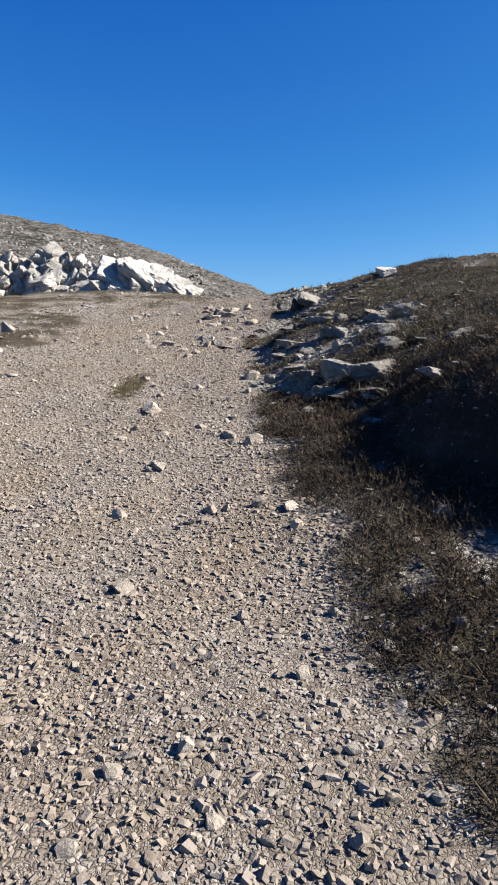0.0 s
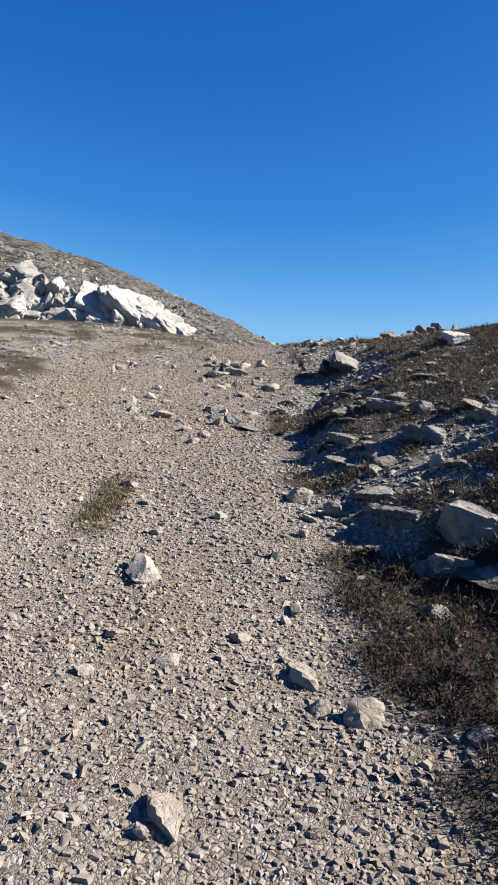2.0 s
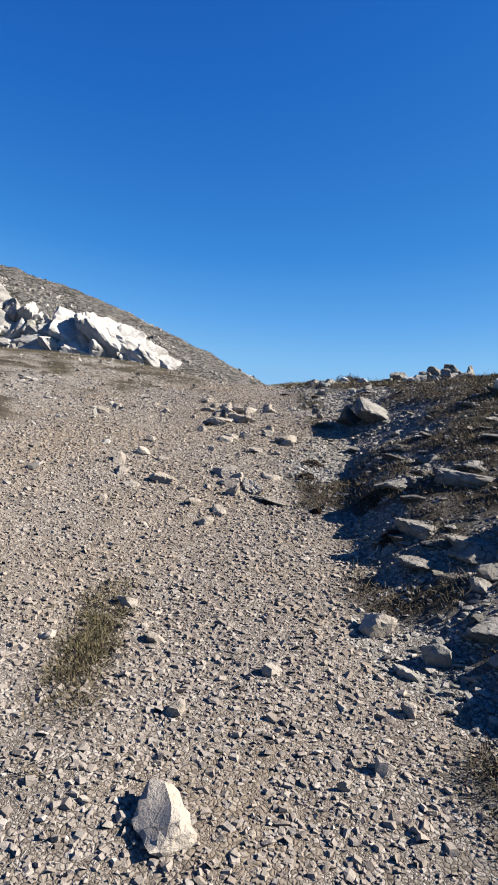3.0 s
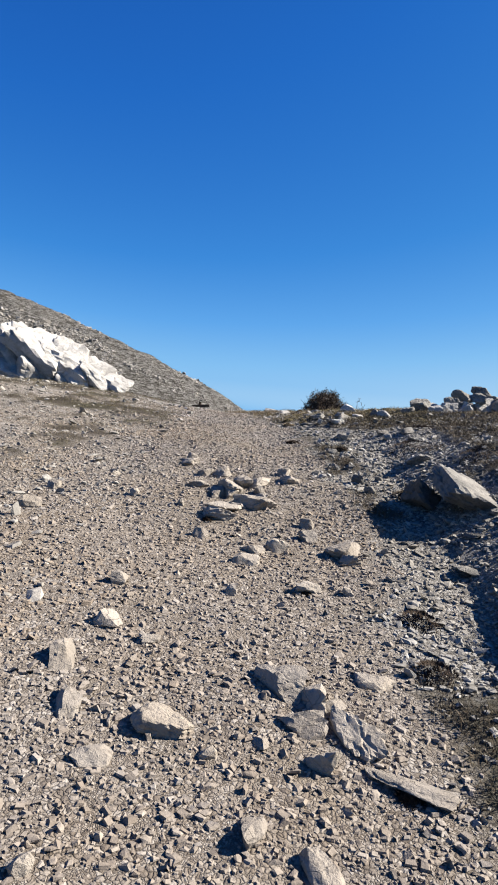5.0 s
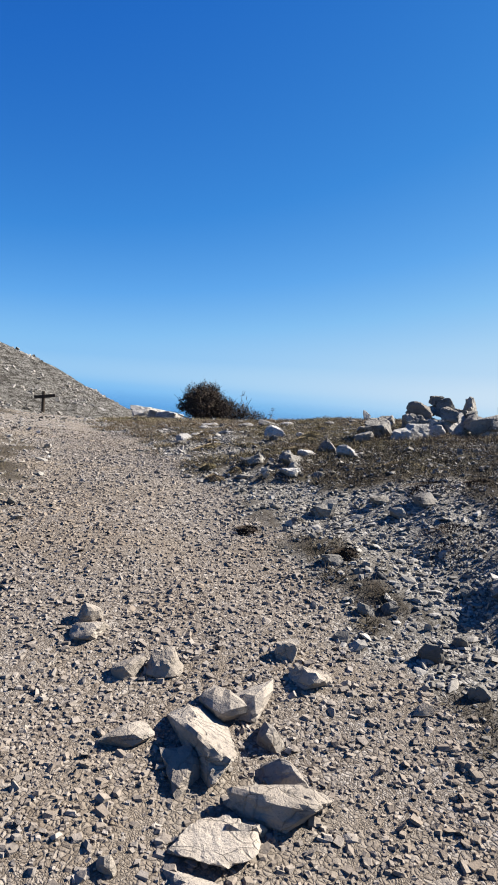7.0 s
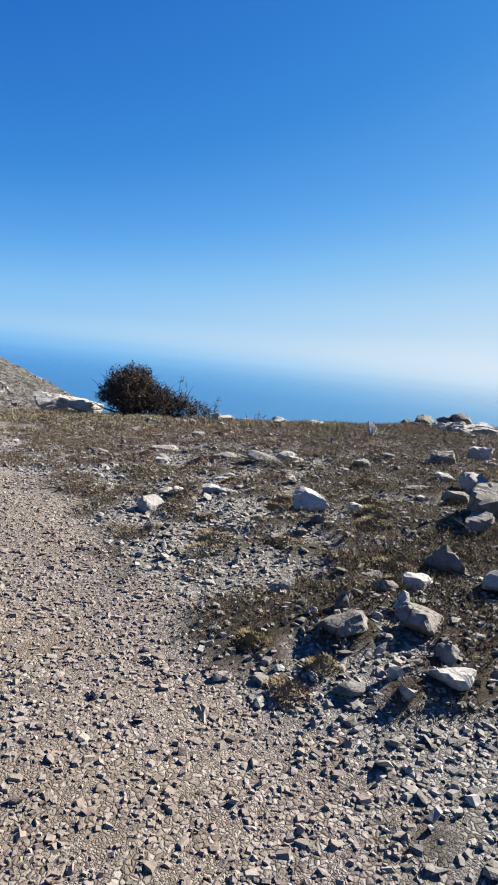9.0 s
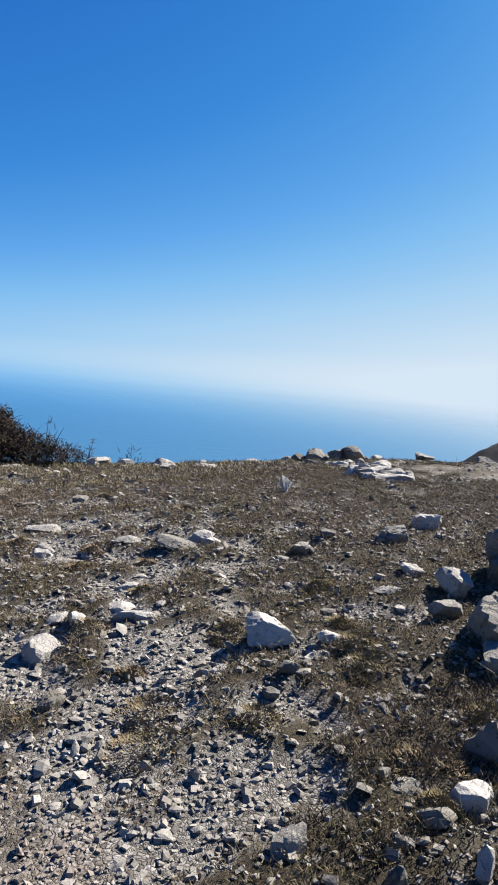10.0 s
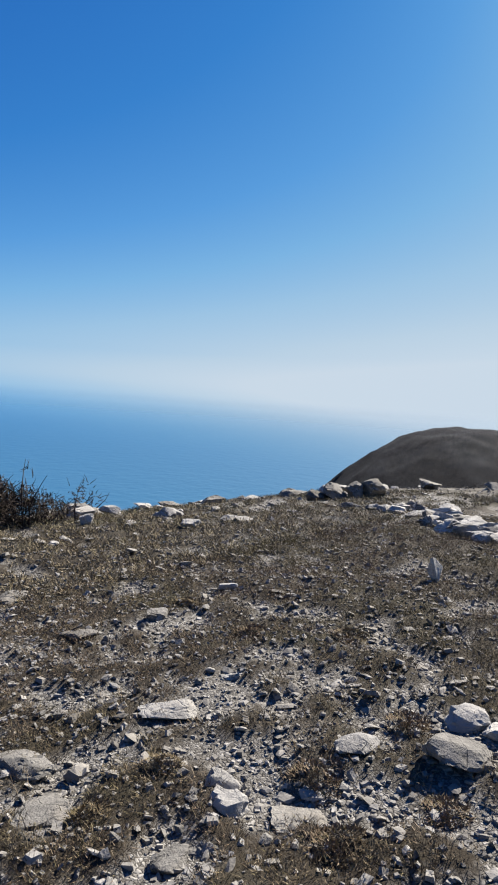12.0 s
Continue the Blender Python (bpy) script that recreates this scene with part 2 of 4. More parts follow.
def land(x, y):
    """The smooth height of the ground."""
    x, y = np.asarray(x, float), np.asarray(y, float)
    xc, yc = np.clip(x, -60, 60), np.clip(y, -60, 120)
    d = xc - bank_foot(yc) + (0.14 - 0.08 * step((yc - 6.2) / 0.3)) * lumps(xc, yc, 0.8, 28)
    up = np.clip(d, 0, 50)
    fade = step(-(yc - 12.5) / 0.7)
    ledge, slope = (1 - np.exp(-up / (0.3 + 1.0 * step((yc - 5.5) / 0.3)))) * fade, (1 - np.exp(-up / 1.6)) * fade
    yb = np.clip(yc, 3, 13) - 8
    far = step((yc - 13.5) / 0.8)
    z = 0.4342 + 0.1663 * yc - 0.0826 * bend(yc - 12.6, 0.5) - 0.1606 * bend(yc - 17.5, 0.8) - 0.0932 * bend(yc - 23.5, 0.8)
    z = z + ledge * (0.3775 - 0.0689 * yb) + slope * (0.4344 + 0.0891 * yb) + 0.0624 * np.clip(xc, -10, 14) * far
    z = z - 0.0021 * (bend(-xc - 0.6, 0.4) - bend(-xc - 3.5, 0.4)) * (1 - far) + 0.1627 * (bend(-xc - 0.9, 0.4) - bend(-xc - 3.5, 0.4)) * far
    z = z - 0.0612 * bend(np.clip(xc, -10, 14) - 2.2, 0.5) * far
    z = z + 0.08 * step((xc - 0.84 + 0.05 * lumps(xc, yc, 0.5, 41)) / 0.035) * np.exp(-np.clip(xc - 0.84, 0, 9) / 0.5) * step((yc - 7.9) / 0.2) * step((9.9 - yc) / 0.15)
    for b, row in SWELLS.items():
        for a, k in zip((-2.5, 0, 2.5, 5, 7.5), row):
            z = z + k * np.exp(-((xc - a) ** 2 + (yc - b) ** 2) / 5.78)
    brink = 27 + 20 * step(-(xc + 0.3) / 0.8)
    z = z - 0.9 * bend(yc - brink, 2.0) - 0.8 * bend(xc - 17, 2.0)
    z = z - 0.35 * bend(-xc - 14, 3.0) - 0.25 * bend(-yc - 6, 2.0)
    return np.maximum(z, -82 + 0 * z)


def trail_edges(y):
    """The left and right edge of the beaten trail."""
    right = np.interp(y, (0, 2.1, 2.9, 3.4, 4.8, 6.3, 7, 8.5, 11, 13, 14, 16, 17.5, 19, 24), (2.6, 2.45, 1.98, 1.72, 1.36, 1.0, 0.72, 0.42, 0.45, 0.05, -0.15, -0.35, -0.7, -0.9, -0.4))
    left = np.interp(y, (0, 6, 8, 11, 12.5, 14, 17, 24), (-3.2, -2.6, -2.1, -2.0, -1.7, -1.25, -1.9, -2.2))
    return left, right


def covers(x, y):
    """How far the ground is turf, and how far grey scree, 0 to 1."""
    left, right = trail_edges(y)
    wob = 0.22 * lumps(x, y, 0.7, 3) + 0.13 * lumps(x, y, 0.22, 4) + 0.1 * lumps(x, y, 0.1, 27)
    off = np.maximum(x - right, left - x) + wob
    trail = step(-off / 0.06)
    patch = 0.45 * lumps(x, y, 0.75, 5) + 0.45 * lumps(x, y, 0.28, 6) + 0.35 * lumps(x, y, 0.13, 7)
    on_bank = step((x - bank_foot(y) - 0.15) / 0.15) * step((13 - y) / 0.5)
    chute = np.exp(-(((x - 0.95 - 0.05 * (12 - y)) / 0.45) ** 2)) * step((y - 9.5) / 0.5) * step((14.2 - y) / 0.4)
    rubble = np.exp(-((x - 1.25) ** 2 / 0.35 + (y - 7.6) ** 2 / 1.6))
    bare = step((patch + 0.05 + (-0.15) * (x < left) + 0.35 * on_bank + 0.3 * step((5.6 - y) / 0.3) - 1.1 * chute - 0.55 * rubble) / 0.07)
    plateau = step((y - 13.2) / 0.3) * step((x + 0.3) / 0.2)
    clumps = 0.85 * lumps(x, y, 0.19, 8) + 0.5 * lumps(x, y, 0.09, 9) + 0.25 * lumps(x, y, 1.2, 10)
    stony = step((clumps - 0.13 - 0.55 * step((14.7 - y) / 0.2) * step((x - 0.4) / 0.15) + 0.2 * step((1.3 - x) / 0.3) * step((17.5 - y) / 0.5) - 0.2 * step((y - 17.3) / 0.7) - 0.34 * step((x - 1.2) / 0.4) - 0.15 * lumps(x, y, 2.3, 19) + 0.7 * step((x - 4.9 + 0.4 * (y - 18.5)) / 0.5) * step((y - 16.8) / 0.3)) / 0.05)
    turf = (1 - trail) * np.where(plateau > 0.5, 1 - stony, bare)
    tufts = np.exp(-(((x + 0.31 - 0.14 * (6.6 - y)) / 0.085) ** 2 + ((y - 6.6) / 0.36) ** 2)) + np.exp(-(((x - 1.13) / 0.2) ** 2 + ((y - 6.05) / 0.2) ** 2))
    turf = np.maximum(turf, np.clip(tufts + 0.3 * lumps(x, y, 0.12, 2) * (tufts > 0.1), 0, 1) * 0.9)
    return turf, np.clip(1 - trail, 0, 1) * np.where(x < left + 0.3, 0.3, 1.0)


def ground_z(x, y):
    """The ground with its small unevenness."""
    x, y = np.asarray(x, float), np.asarray(y, float)
    near = np.exp(-np.maximum(np.abs(x) - 12, 0) / 6) * np.exp(-np.maximum(np.abs(y - 13) - 16, 0) / 6)
    bank = step((x - bank_foot(y)) / 0.2) * step((14 - y) / 1.0)
    rough = 0.02 * lumps(x, y, 0.6, 11) + 0.008 * lumps(x, y, 0.24, 12)
    left, right = trail_edges(np.clip(y, 0, 24))
    off = step((np.maximum(x - right, left - x) - 0.1) / 0.08)
    rough = rough + off * 0.012 * lumps(x, y, 0.2, 17) + (0.032 + 0.014 * lumps(x, y, 0.15, 33)) * covers(x, np.clip(y, 0, 24))[0] * off
    rough = rough + bank * (0.034 * lumps(x, y, 0.55, 14) + 0.02 * lumps(x, y, 0.25, 15))
    return land(x, y) + near * rough + 0.5 * (1 - near) * lumps(x, y, 9, 16)


# ---- helpers for things ----
def part(name, bm, material, parent=None, label=""):
    """Links a bmesh as one mesh object."""
    me = bpy.data.meshes.new(name)
    bm.to_mesh(me)
    bm.free()
    me.materials.append(material)
    ob = new(name, me)
    if parent:
        ob.parent = parent
    if label:
        tagged(ob, label)
    return ob


def raw_mesh(name, verts, faces, material, smooth=False):
    """A mesh from arrays of places and of equal-sided faces."""
    me = bpy.data.meshes.new(name)
    n, k = faces.shape
    me.vertices.add(len(verts))
    me.vertices.foreach_set("co", np.asarray(verts, np.float32).ravel())
    me.loops.add(n * k)
    me.loops.foreach_set("vertex_index", faces.astype(np.int32).ravel())
    me.polygons.add(n)
    me.polygons.foreach_set("loop_start", np.arange(0, n * k, k, dtype=np.int32))
    me.polygons.foreach_set("use_smooth", np.full(n, smooth))
    me.update(calc_edges=True)
    me.materials.append(material)
    return new(name, me)


def rock_shape(rng, width, depth, height, fine, blocky=0.0):
    """An angular boulder: a ball cut by many planes, then weathered. blocky: split along joints that are this far off square."""
    bm = bmesh.new()
    bmesh.ops.create_icosphere(bm, subdivisions=fine, radius=1.0)
    cuts = rng.normal(size=(11, 3))
    cuts /= np.linalg.norm(cuts, axis=1)[:, None]
    reach = rng.uniform(0.26, 0.64, 11)
    if blocky:
        cuts[:6] = np.concatenate([np.eye(3), -np.eye(3)]) + rng.normal(0, blocky, (6, 3))
        cuts /= np.linalg.norm(cuts, axis=1)[:, None]
        reach = np.concatenate([rng.uniform(0.38, 0.54, 6), rng.uniform(0.45, 0.7, 5)])
    co = np.array([v.co for v in bm.verts])
    dots = co @ cuts.T
    r = np.minimum(np.min(np.where(dots > 0.05, reach / np.maximum(dots, 0.05), 9), axis=1), 0.9)
    co = co * r[:, None]
    seed = Vector(rng.uniform(-50, 50, 3))
    for v, p in zip(bm.verts, co):
        q = Vector(p)
        crack = noise.noise(q * 2.6 - seed)
        q *= 1 + 0.07 * noise.noise(q * 3 + seed) + 0.04 * noise.noise(q * 8 + seed) - (0.12 * (1 - abs(crack) / 0.09) if abs(crack) < 0.09 else 0)
        v.co = q
    lo, hi = np.array([v.co for v in bm.verts]).min(0), np.array([v.co for v in bm.verts]).max(0)
    size, mid = hi - lo, (hi + lo) / 2
    for v in bm.verts:
        p = (np.array(v.co) - mid) / size * (width, depth, height)
        v.co = p
    return bm


def set_creases(ob, angle=15):
    for p in ob.data.polygons:
        p.use_smooth = True
    ob.data.set_sharp_from_angle(angle=radians(angle))


ROCKS = np.random.default_rng(7)


def rock_at(name, x, y, width, depth, height, material, label, turn=None, tilt=0.0, sunk=0.22, base=None, group="", blocky=0.0):
    rng = ROCKS
    fine = 4 if width > 0.2 else 3 if width > 0.08 else 2
    ob = part(name, rock_shape(rng, width, depth, height, fine, blocky), material)
    set_creases(ob)
    z = float(ground_z(x, y)) if base is None else base
    ob.matrix_basis = pose(x, y, z + height * (0.5 - sunk), rng.uniform(-tilt, tilt), rng.uniform(-tilt, tilt), rng.uniform(-25, 25) if turn is None else turn)
    return tagged(ob, label, "rock", group)


def boulder(x, y, width, depth, height, turn):
    """A loose stone, coloured by the ground it lies on."""
    turf, scree = (float(v) for v in covers(np.array(x), np.array(y)))
    k = ROCKS.uniform()
    if scree < 0.5:
        mat, label = WARM_ROCK, "dusty beige limestone rock half sunk in trail gravel"
    elif y > 13.2:
        mat, label = (WHITE_ROCK if k < 0.35 else GREY_ROCK), "pale limestone rock lying among short dry turf"
    else:
        mat, label = GREY_ROCK, "grey limestone rock lying on the scree beside the trail"
    low = height < 0.45 * width
    bulk = 0.92 if scree < 0.5 and y < 13.2 else 0.95
    if y > 15.4:
        height = 0.5 * height
    if y > 13.2:
        width, depth, height = (0.88 * min(v, 0.32) for v in (width, depth, height))
    return rock_at("rock", x, y, width * bulk, depth * bulk, height * 1.22, mat, label, turn + ROCKS.uniform(-18, 18), 9, 0.46 if low else 0.4, group="loose rocks")


# ---- ground, sea and hills ----
def spread(core0, core1, pitch, far0, far1, grow=1.16):
    """Grid lines: even in the core, ever wider outside it."""
    mid = list(np.arange(core0, core1, pitch))
    lo, hi, a, b = [], [], pitch, pitch
    p = core0
    while p > far0:
        a *= grow
        p -= a
        lo.append(p)
    p = mid[-1]
    while p < far1:
        b *= grow
        p += b
        hi.append(p)
    return np.array(lo[::-1] + mid + hi)


def sheet(name, xs, ys, height, material):
    gx, gy = np.meshgrid(xs, ys)
    x, y = gx.ravel(), gy.ravel()
    n, m = len(xs), len(ys)
    i = (np.arange(m - 1)[:, None] * n + np.arange(n - 1)).ravel()
    faces = np.stack([i, i + 1, i + n + 1, i + n], 1)
    return raw_mesh(name, np.stack([x, y, height(x, y)], 1), faces, material, True), x, y


LINES_X, LINES_Y = spread(-3.4, 6.0, 0.062, -260, 260), spread(1.4, 21.5, 0.062, -260, 260)
ground, gx, gy = sheet("ground", LINES_X, LINES_Y, ground_z, GROUND)
LEVELS = ground_z(gx, gy).reshape(len(LINES_Y), len(LINES_X))


def surface_z(x, y):
    """The height of the ground's sheet, between its grid lines too."""
    i = np.clip(np.searchsorted(LINES_X, x) - 1, 0, len(LINES_X) - 2)
    j = np.clip(np.searchsorted(LINES_Y, y) - 1, 0, len(LINES_Y) - 2)
    f, g = (x - LINES_X[i]) / (LINES_X[i + 1] - LINES_X[i]), (y - LINES_Y[j]) / (LINES_Y[j + 1] - LINES_Y[j])
    return (LEVELS[j, i] * (1 - f) + LEVELS[j, i + 1] * f) * (1 - g) + (LEVELS[j + 1, i] * (1 - f) + LEVELS[j + 1, i + 1] * f) * g


turf, scree = covers(gx, gy)
for key, values in (("turf", turf), ("scree", scree)):
    ground.data.attributes.new(key, "FLOAT", "POINT").data.foreach_set("value", values.astype(np.float32))
tagged(ground, "stony mountain ground with gravel trail and dry turf", "ground", kind="structure")

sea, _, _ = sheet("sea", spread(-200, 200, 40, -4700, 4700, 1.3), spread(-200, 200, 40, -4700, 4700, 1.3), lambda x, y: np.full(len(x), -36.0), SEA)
tagged(sea, "hazy blue sea far below the mountain", "sea", kind="structure")


def left_hill(x, y):
    crest = 1.5 - 0.503 * x - 0.0044 * x**2 - 0.000003 * x**3
    rough = 0.3 * lumps(x, y, 6, 21) + 0.3 * lumps(x, y, 2.3, 22) + 0.22 * lumps(x, y, 0.9, 23)
    return np.maximum(crest - 0.011 * (y - 80) ** 2 + 0.35 + 0.8 * rough, -84)


def right_hill(x, y):
    """A dome that falls steeply to the sea on one side and runs on as a ridge on the other."""
    u, v = x - 174.8, y - 111
    along, across = 0.477 * u - 0.879 * v, 0.879 * u + 0.477 * v
    fall = np.where(along < 0, 0.0132, 0.0018) * along**2 + 0.006 * across**2
    return np.maximum(-1.5 - fall + 0.8 * lumps(x, y, 9, 24) + 0.45 * lumps(x, y, 3.5, 25), -84)


hill, _, _ = sheet("rocky_hill", np.arange(-95, 32, 0.5), np.arange(42, 100, 0.5), left_hill, HILL)
tagged(hill, "bare grey-brown rocky hillside sloping down to the saddle", "hill", kind="structure")
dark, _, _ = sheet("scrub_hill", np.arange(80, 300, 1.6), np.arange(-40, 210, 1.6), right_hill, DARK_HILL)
tagged(dark, "dark scrub-covered rounded hill above the sea, tinted with blue haze", "hill", kind="structure")


# ---- loose chips, strewn by the thousand ----
def strewn(name, x, y, size, material, seed, label, block=False, lift=0.01, height=surface_z):
    """Angular chips of those sizes at those places, in one mesh."""
    rng = np.random.default_rng(seed)
    n = len(x)
    if block:
        g = 1.618
        shape = np.array([(-1, g, 0), (1, g, 0), (-1, -g, 0), (1, -g, 0), (0, -1, g), (0, 1, g), (0, -1, -g), (0, 1, -g), (g, 0, -1), (g, 0, 1), (-g, 0, -1), (-g, 0, 1)]) / 1.9
        tris = np.array([(0, 11, 5), (0, 5, 1), (0, 1, 7), (0, 7, 10), (0, 10, 11), (1, 5, 9), (5, 11, 4), (11, 10, 2), (10, 7, 6), (7, 1, 8), (3, 9, 4), (3, 4, 2), (3, 2, 6), (3, 6, 8), (3, 8, 9), (4, 9, 5), (2, 4, 11), (6, 2, 10), (8, 6, 7), (9, 8, 1)])
        cuts = rng.normal(size=(n, 7, 3))
        cuts /= np.linalg.norm(cuts, axis=2)[:, :, None]
        dots = np.einsum("vk,npk->nvp", shape, cuts)
        r = np.min(np.where(dots > 0.05, rng.uniform(0.35, 0.9, (n, 1, 7)) / np.maximum(dots, 0.05), 9), axis=2)
        corners = shape[None] * np.minimum(r, 1.1)[:, :, None]
    else:
        # a blocky chip: a skewed foot and a smaller, skewed top; its underside lies in the ground
        shape = np.array([(-1, -1, -1), (1, -1, -1), (1, 1, -1), (-1, 1, -1), (-0.8, -0.8, 1), (0.8, -0.8, 1), (0.8, 0.8, 1), (-0.8, 0.8, 1)]) * (0.8, 0.8, 1.0)
        tris = np.array([(4, 5, 6, 7), (0, 1, 5, 4), (1, 2, 6, 5), (2, 3, 7, 6), (3, 0, 4, 7)])
        corners = shape[None] * rng.uniform(0.72, 1.12, (n, 8, 1)) + rng.normal(0, 0.13, (n, 8, 3))
    corners = corners * np.stack([rng.uniform(0.8, 1.35, n), rng.uniform(0.65, 1.0, n), rng.uniform(0.24, 0.42, n)], 1)[:, None]
    q = rng.normal(size=(n, 4)) * (1, 0.16, 0.16, 1)
    q /= np.linalg.norm(q, axis=1)[:, None]
    w, a, b, c = q.T
    turn = np.stack([1 - 2 * (b * b + c * c), 2 * (a * b - c * w), 2 * (a * c + b * w), 2 * (a * b + c * w), 1 - 2 * (a * a + c * c), 2 * (b * c - a * w),
                     2 * (a * c - b * w), 2 * (b * c + a * w), 1 - 2 * (a * a + b * b)], 1).reshape(n, 3, 3)
    pts = np.einsum("nij,nkj->nki", turn, corners) * (size / 2)[:, None, None]
    pts += np.stack([x, y, height(x, y) + (lift + rng.uniform(-0.06, 0.06, n)) * size], 1)[:, None]
    faces = (np.arange(n)[:, None, None] * len(shape) + tris).reshape(-1, tris.shape[1])
    return tagged(raw_mesh(name, pts.reshape(-1, 3), faces, material), label, "gravel", kind="stuff")


def sizes(rng, n, small, large, power):
    return small * (1 - rng.uniform(0, 1, n) * (1 - (small / large) ** power)) ** (-1 / power)


def scatter(seed, n, x0, x1, y0, y1):
    rng = np.random.default_rng(seed)
    return rng.uniform(x0, x1, n), rng.uniform(y0, y1, n), rng


def strew_pair(name, x, y, rng, small, large, power, material, seed, label, lift=0.045):
    """Fine chips and larger blocks of one kind."""
    size = sizes(rng, len(x), small, large, power)
    big = size > 0.042
    strewn(name, x[~big], y[~big], size[~big], material, seed, label, lift=lift)
    strewn(name, x[big], y[big], size[big], material, seed + 50, label + ", larger pieces", True, lift)


def along_walk(y):
    """The line that the trail's users tread."""
    return np.interp(y, (0.8, 4.3, 6.4, 9, 12, 16), (1.9, 0.5, -0.2, -0.6, -0.6, 0.2))


def thinned(x, y, rng, wide):
    """Keeps all within that many metres of the trodden line, and ever fewer away from it."""
    return rng.uniform(size=len(x)) < np.clip(1.25 - np.maximum(np.abs(x - along_walk(y)) - wide, 0) / 1.6, 0.3, 1)


x, y, rng = scatter(31, 270000, -3.0, 2.6, 1.5, 17)
turf, scree = covers(x, y)
sandy = 0.72 + 0.28 * step((lumps(x, y, 0.55, 37) + 0.5 * lumps(x, y, 0.2, 38) + 0.25) / 0.15)
keep = (scree < 0.5) & (turf < 0.6) & (x > 1.6 - 0.62 * y) & thinned(x, y, rng, 0.75) & (rng.uniform(size=len(x)) < sandy * np.interp(y, (1.6, 9, 13, 17), (1, 0.85, 0.75, 0.55)))
strew_pair("trail_gravel", x[keep], y[keep], rng, 0.0125, 0.052, 2.6, TRAIL_STONE, 32, "beige limestone gravel covering the trail", 0.05)
x, y, rng = scatter(33, 185000, -0.9, 5.5, 1.5, 19.5)
turf, scree = covers(x, y)
keep = (scree >= 0.5) & thinned(x, y, rng, 2.0) & (rng.uniform(size=len(x)) < np.where(turf > 0.5, np.where(y < 6, 0.1, 0.28), 1.0) * np.interp(y, (2, 13, 14, 19), (1, 1, 1, 0.7)))
strew_pair("grey_scree", x[keep], y[keep], rng, 0.0145, 0.085, 2.1, SCREE_STONE, 34, "grey limestone chips lying between the turf", 0.07)
x, y, rng = scatter(58, 11000, -0.6, 5.4, 13.2, 20.5)
turf, scree = covers(x, y)
keep = (turf > 0.5) & thinned(x, y, rng, 2.4)
strewn("turf_chips", x[keep], y[keep], sizes(rng, int(keep.sum()), 0.016, 0.06, 2.4), SCREE_STONE, 59, "pale limestone chips showing among the turf", lift=0.12)
x, y, rng = scatter(35, 34000, -7, 11, 6, 25)
turf, scree = covers(x, y)
keep = ((y > 18.5) | (x < -1.2) | (x > 5)) & (x > -4.5) & (rng.uniform(size=len(x)) < np.where(turf > 0.5, 0.3, 0.8))
strew_pair("far_chips", x[keep], y[keep], rng, 0.026, 0.16, 2.2, SCREE_STONE, 36, "pale stone chips strewn over the plateau", 0.08)
x, y, rng = scatter(39, 26000, -60, 12, 46, 82)
ledges = lumps(0.35 * x + 2.2 * left_hill(x, y), 0.25 * y, 1.6, 34) + 0.6 * lumps(x, y, 5.0, 35)
keep = (rng.uniform(size=len(x)) < step((ledges - 0.25) / 0.12)) & (left_hill(x, y) > -2)
strewn("hillside_rocks", x[keep], y[keep], sizes(rng, int(keep.sum()), 0.2, 0.7, 2.4), HILL_STONE, 40, "grey rock ledges scattered over the far hillside", lift=-0.06, height=left_hill)


# ---- turf and heath ----
def tufts(name, x, y, tall, wide, blades, material, seed, label, size=0.021, slim=0.085):
    """Low clumps of dry blades, in one mesh."""
    rng = np.random.default_rng(seed)
    n = len(x)
    z = surface_z(x, y)
    m = n * blades
    at = np.repeat(np.stack([x, y, z], 1), blades, 0)
    h, r = np.repeat(tall, blades), np.repeat(wide, blades)
    ang = rng.uniform(0, 2 * np.pi, m)
    rad = np.sqrt(rng.uniform(0, 1, m))
    root = at + np.stack([np.cos(ang) * rad * r, np.sin(ang) * rad * r, -0.01 + 0 * r], 1)
    root[:, 2] += h * np.sqrt(1 - rad**2) * rng.uniform(0, 1, m) ** 0.4
    way = np.stack([np.cos(ang) * rad, np.sin(ang) * rad, 0.7 + 0 * rad], 1) + rng.normal(0, 0.5, (m, 3))
    tip = root + way * (size * rng.uniform(0.5, 1.3, m))[:, None]
    side = np.cross(way, rng.normal(size=(m, 3)))
    side *= (size * slim / (np.linalg.norm(side, axis=1) + 1e-6))[:, None]
    verts = np.stack([root - side, root + side, tip], 1).reshape(-1, 3)
    return tagged(raw_mesh(name, verts, np.arange(3 * m).reshape(-1, 3), material), label, "grass", kind="stuff")


x, y, rng = scatter(41, 33000, -1.0, 5.4, 14.2, 19.5)
turf, _ = covers(x, y)
keep = (turf > 0.5) & (x < 0.5 + 0.95 * (y - 11.5))
x, y = x[keep], y[keep]
tufts("dry_turf", x, y, 0.012 + 0.052 * rng.uniform(size=len(x)) ** 1.8, 0.026 + 0.03 * rng.uniform(size=len(x)), 19, GRASS, 42, "short dry brown and olive mountain turf", 0.016, 0.09)
x, y, rng = scatter(47, 11000, -0.9, 8.0, 19.3, 25)
turf, _ = covers(x, y)
keep = turf > 0.4
x, y = x[keep], y[keep]
tufts("dry_turf", x, y, 0.025 + 0.03 * rng.uniform(size=len(x)) ** 2, 0.04 + 0.05 * rng.uniform(size=len(x)), 14, BRINK_TURF, 48, "short dry olive-brown turf towards the brink", 0.03, 0.12)
x, y, rng = scatter(43, 48000, 0.2, 3.8, 1.5, 14.7)
turf, _ = covers(x, y)
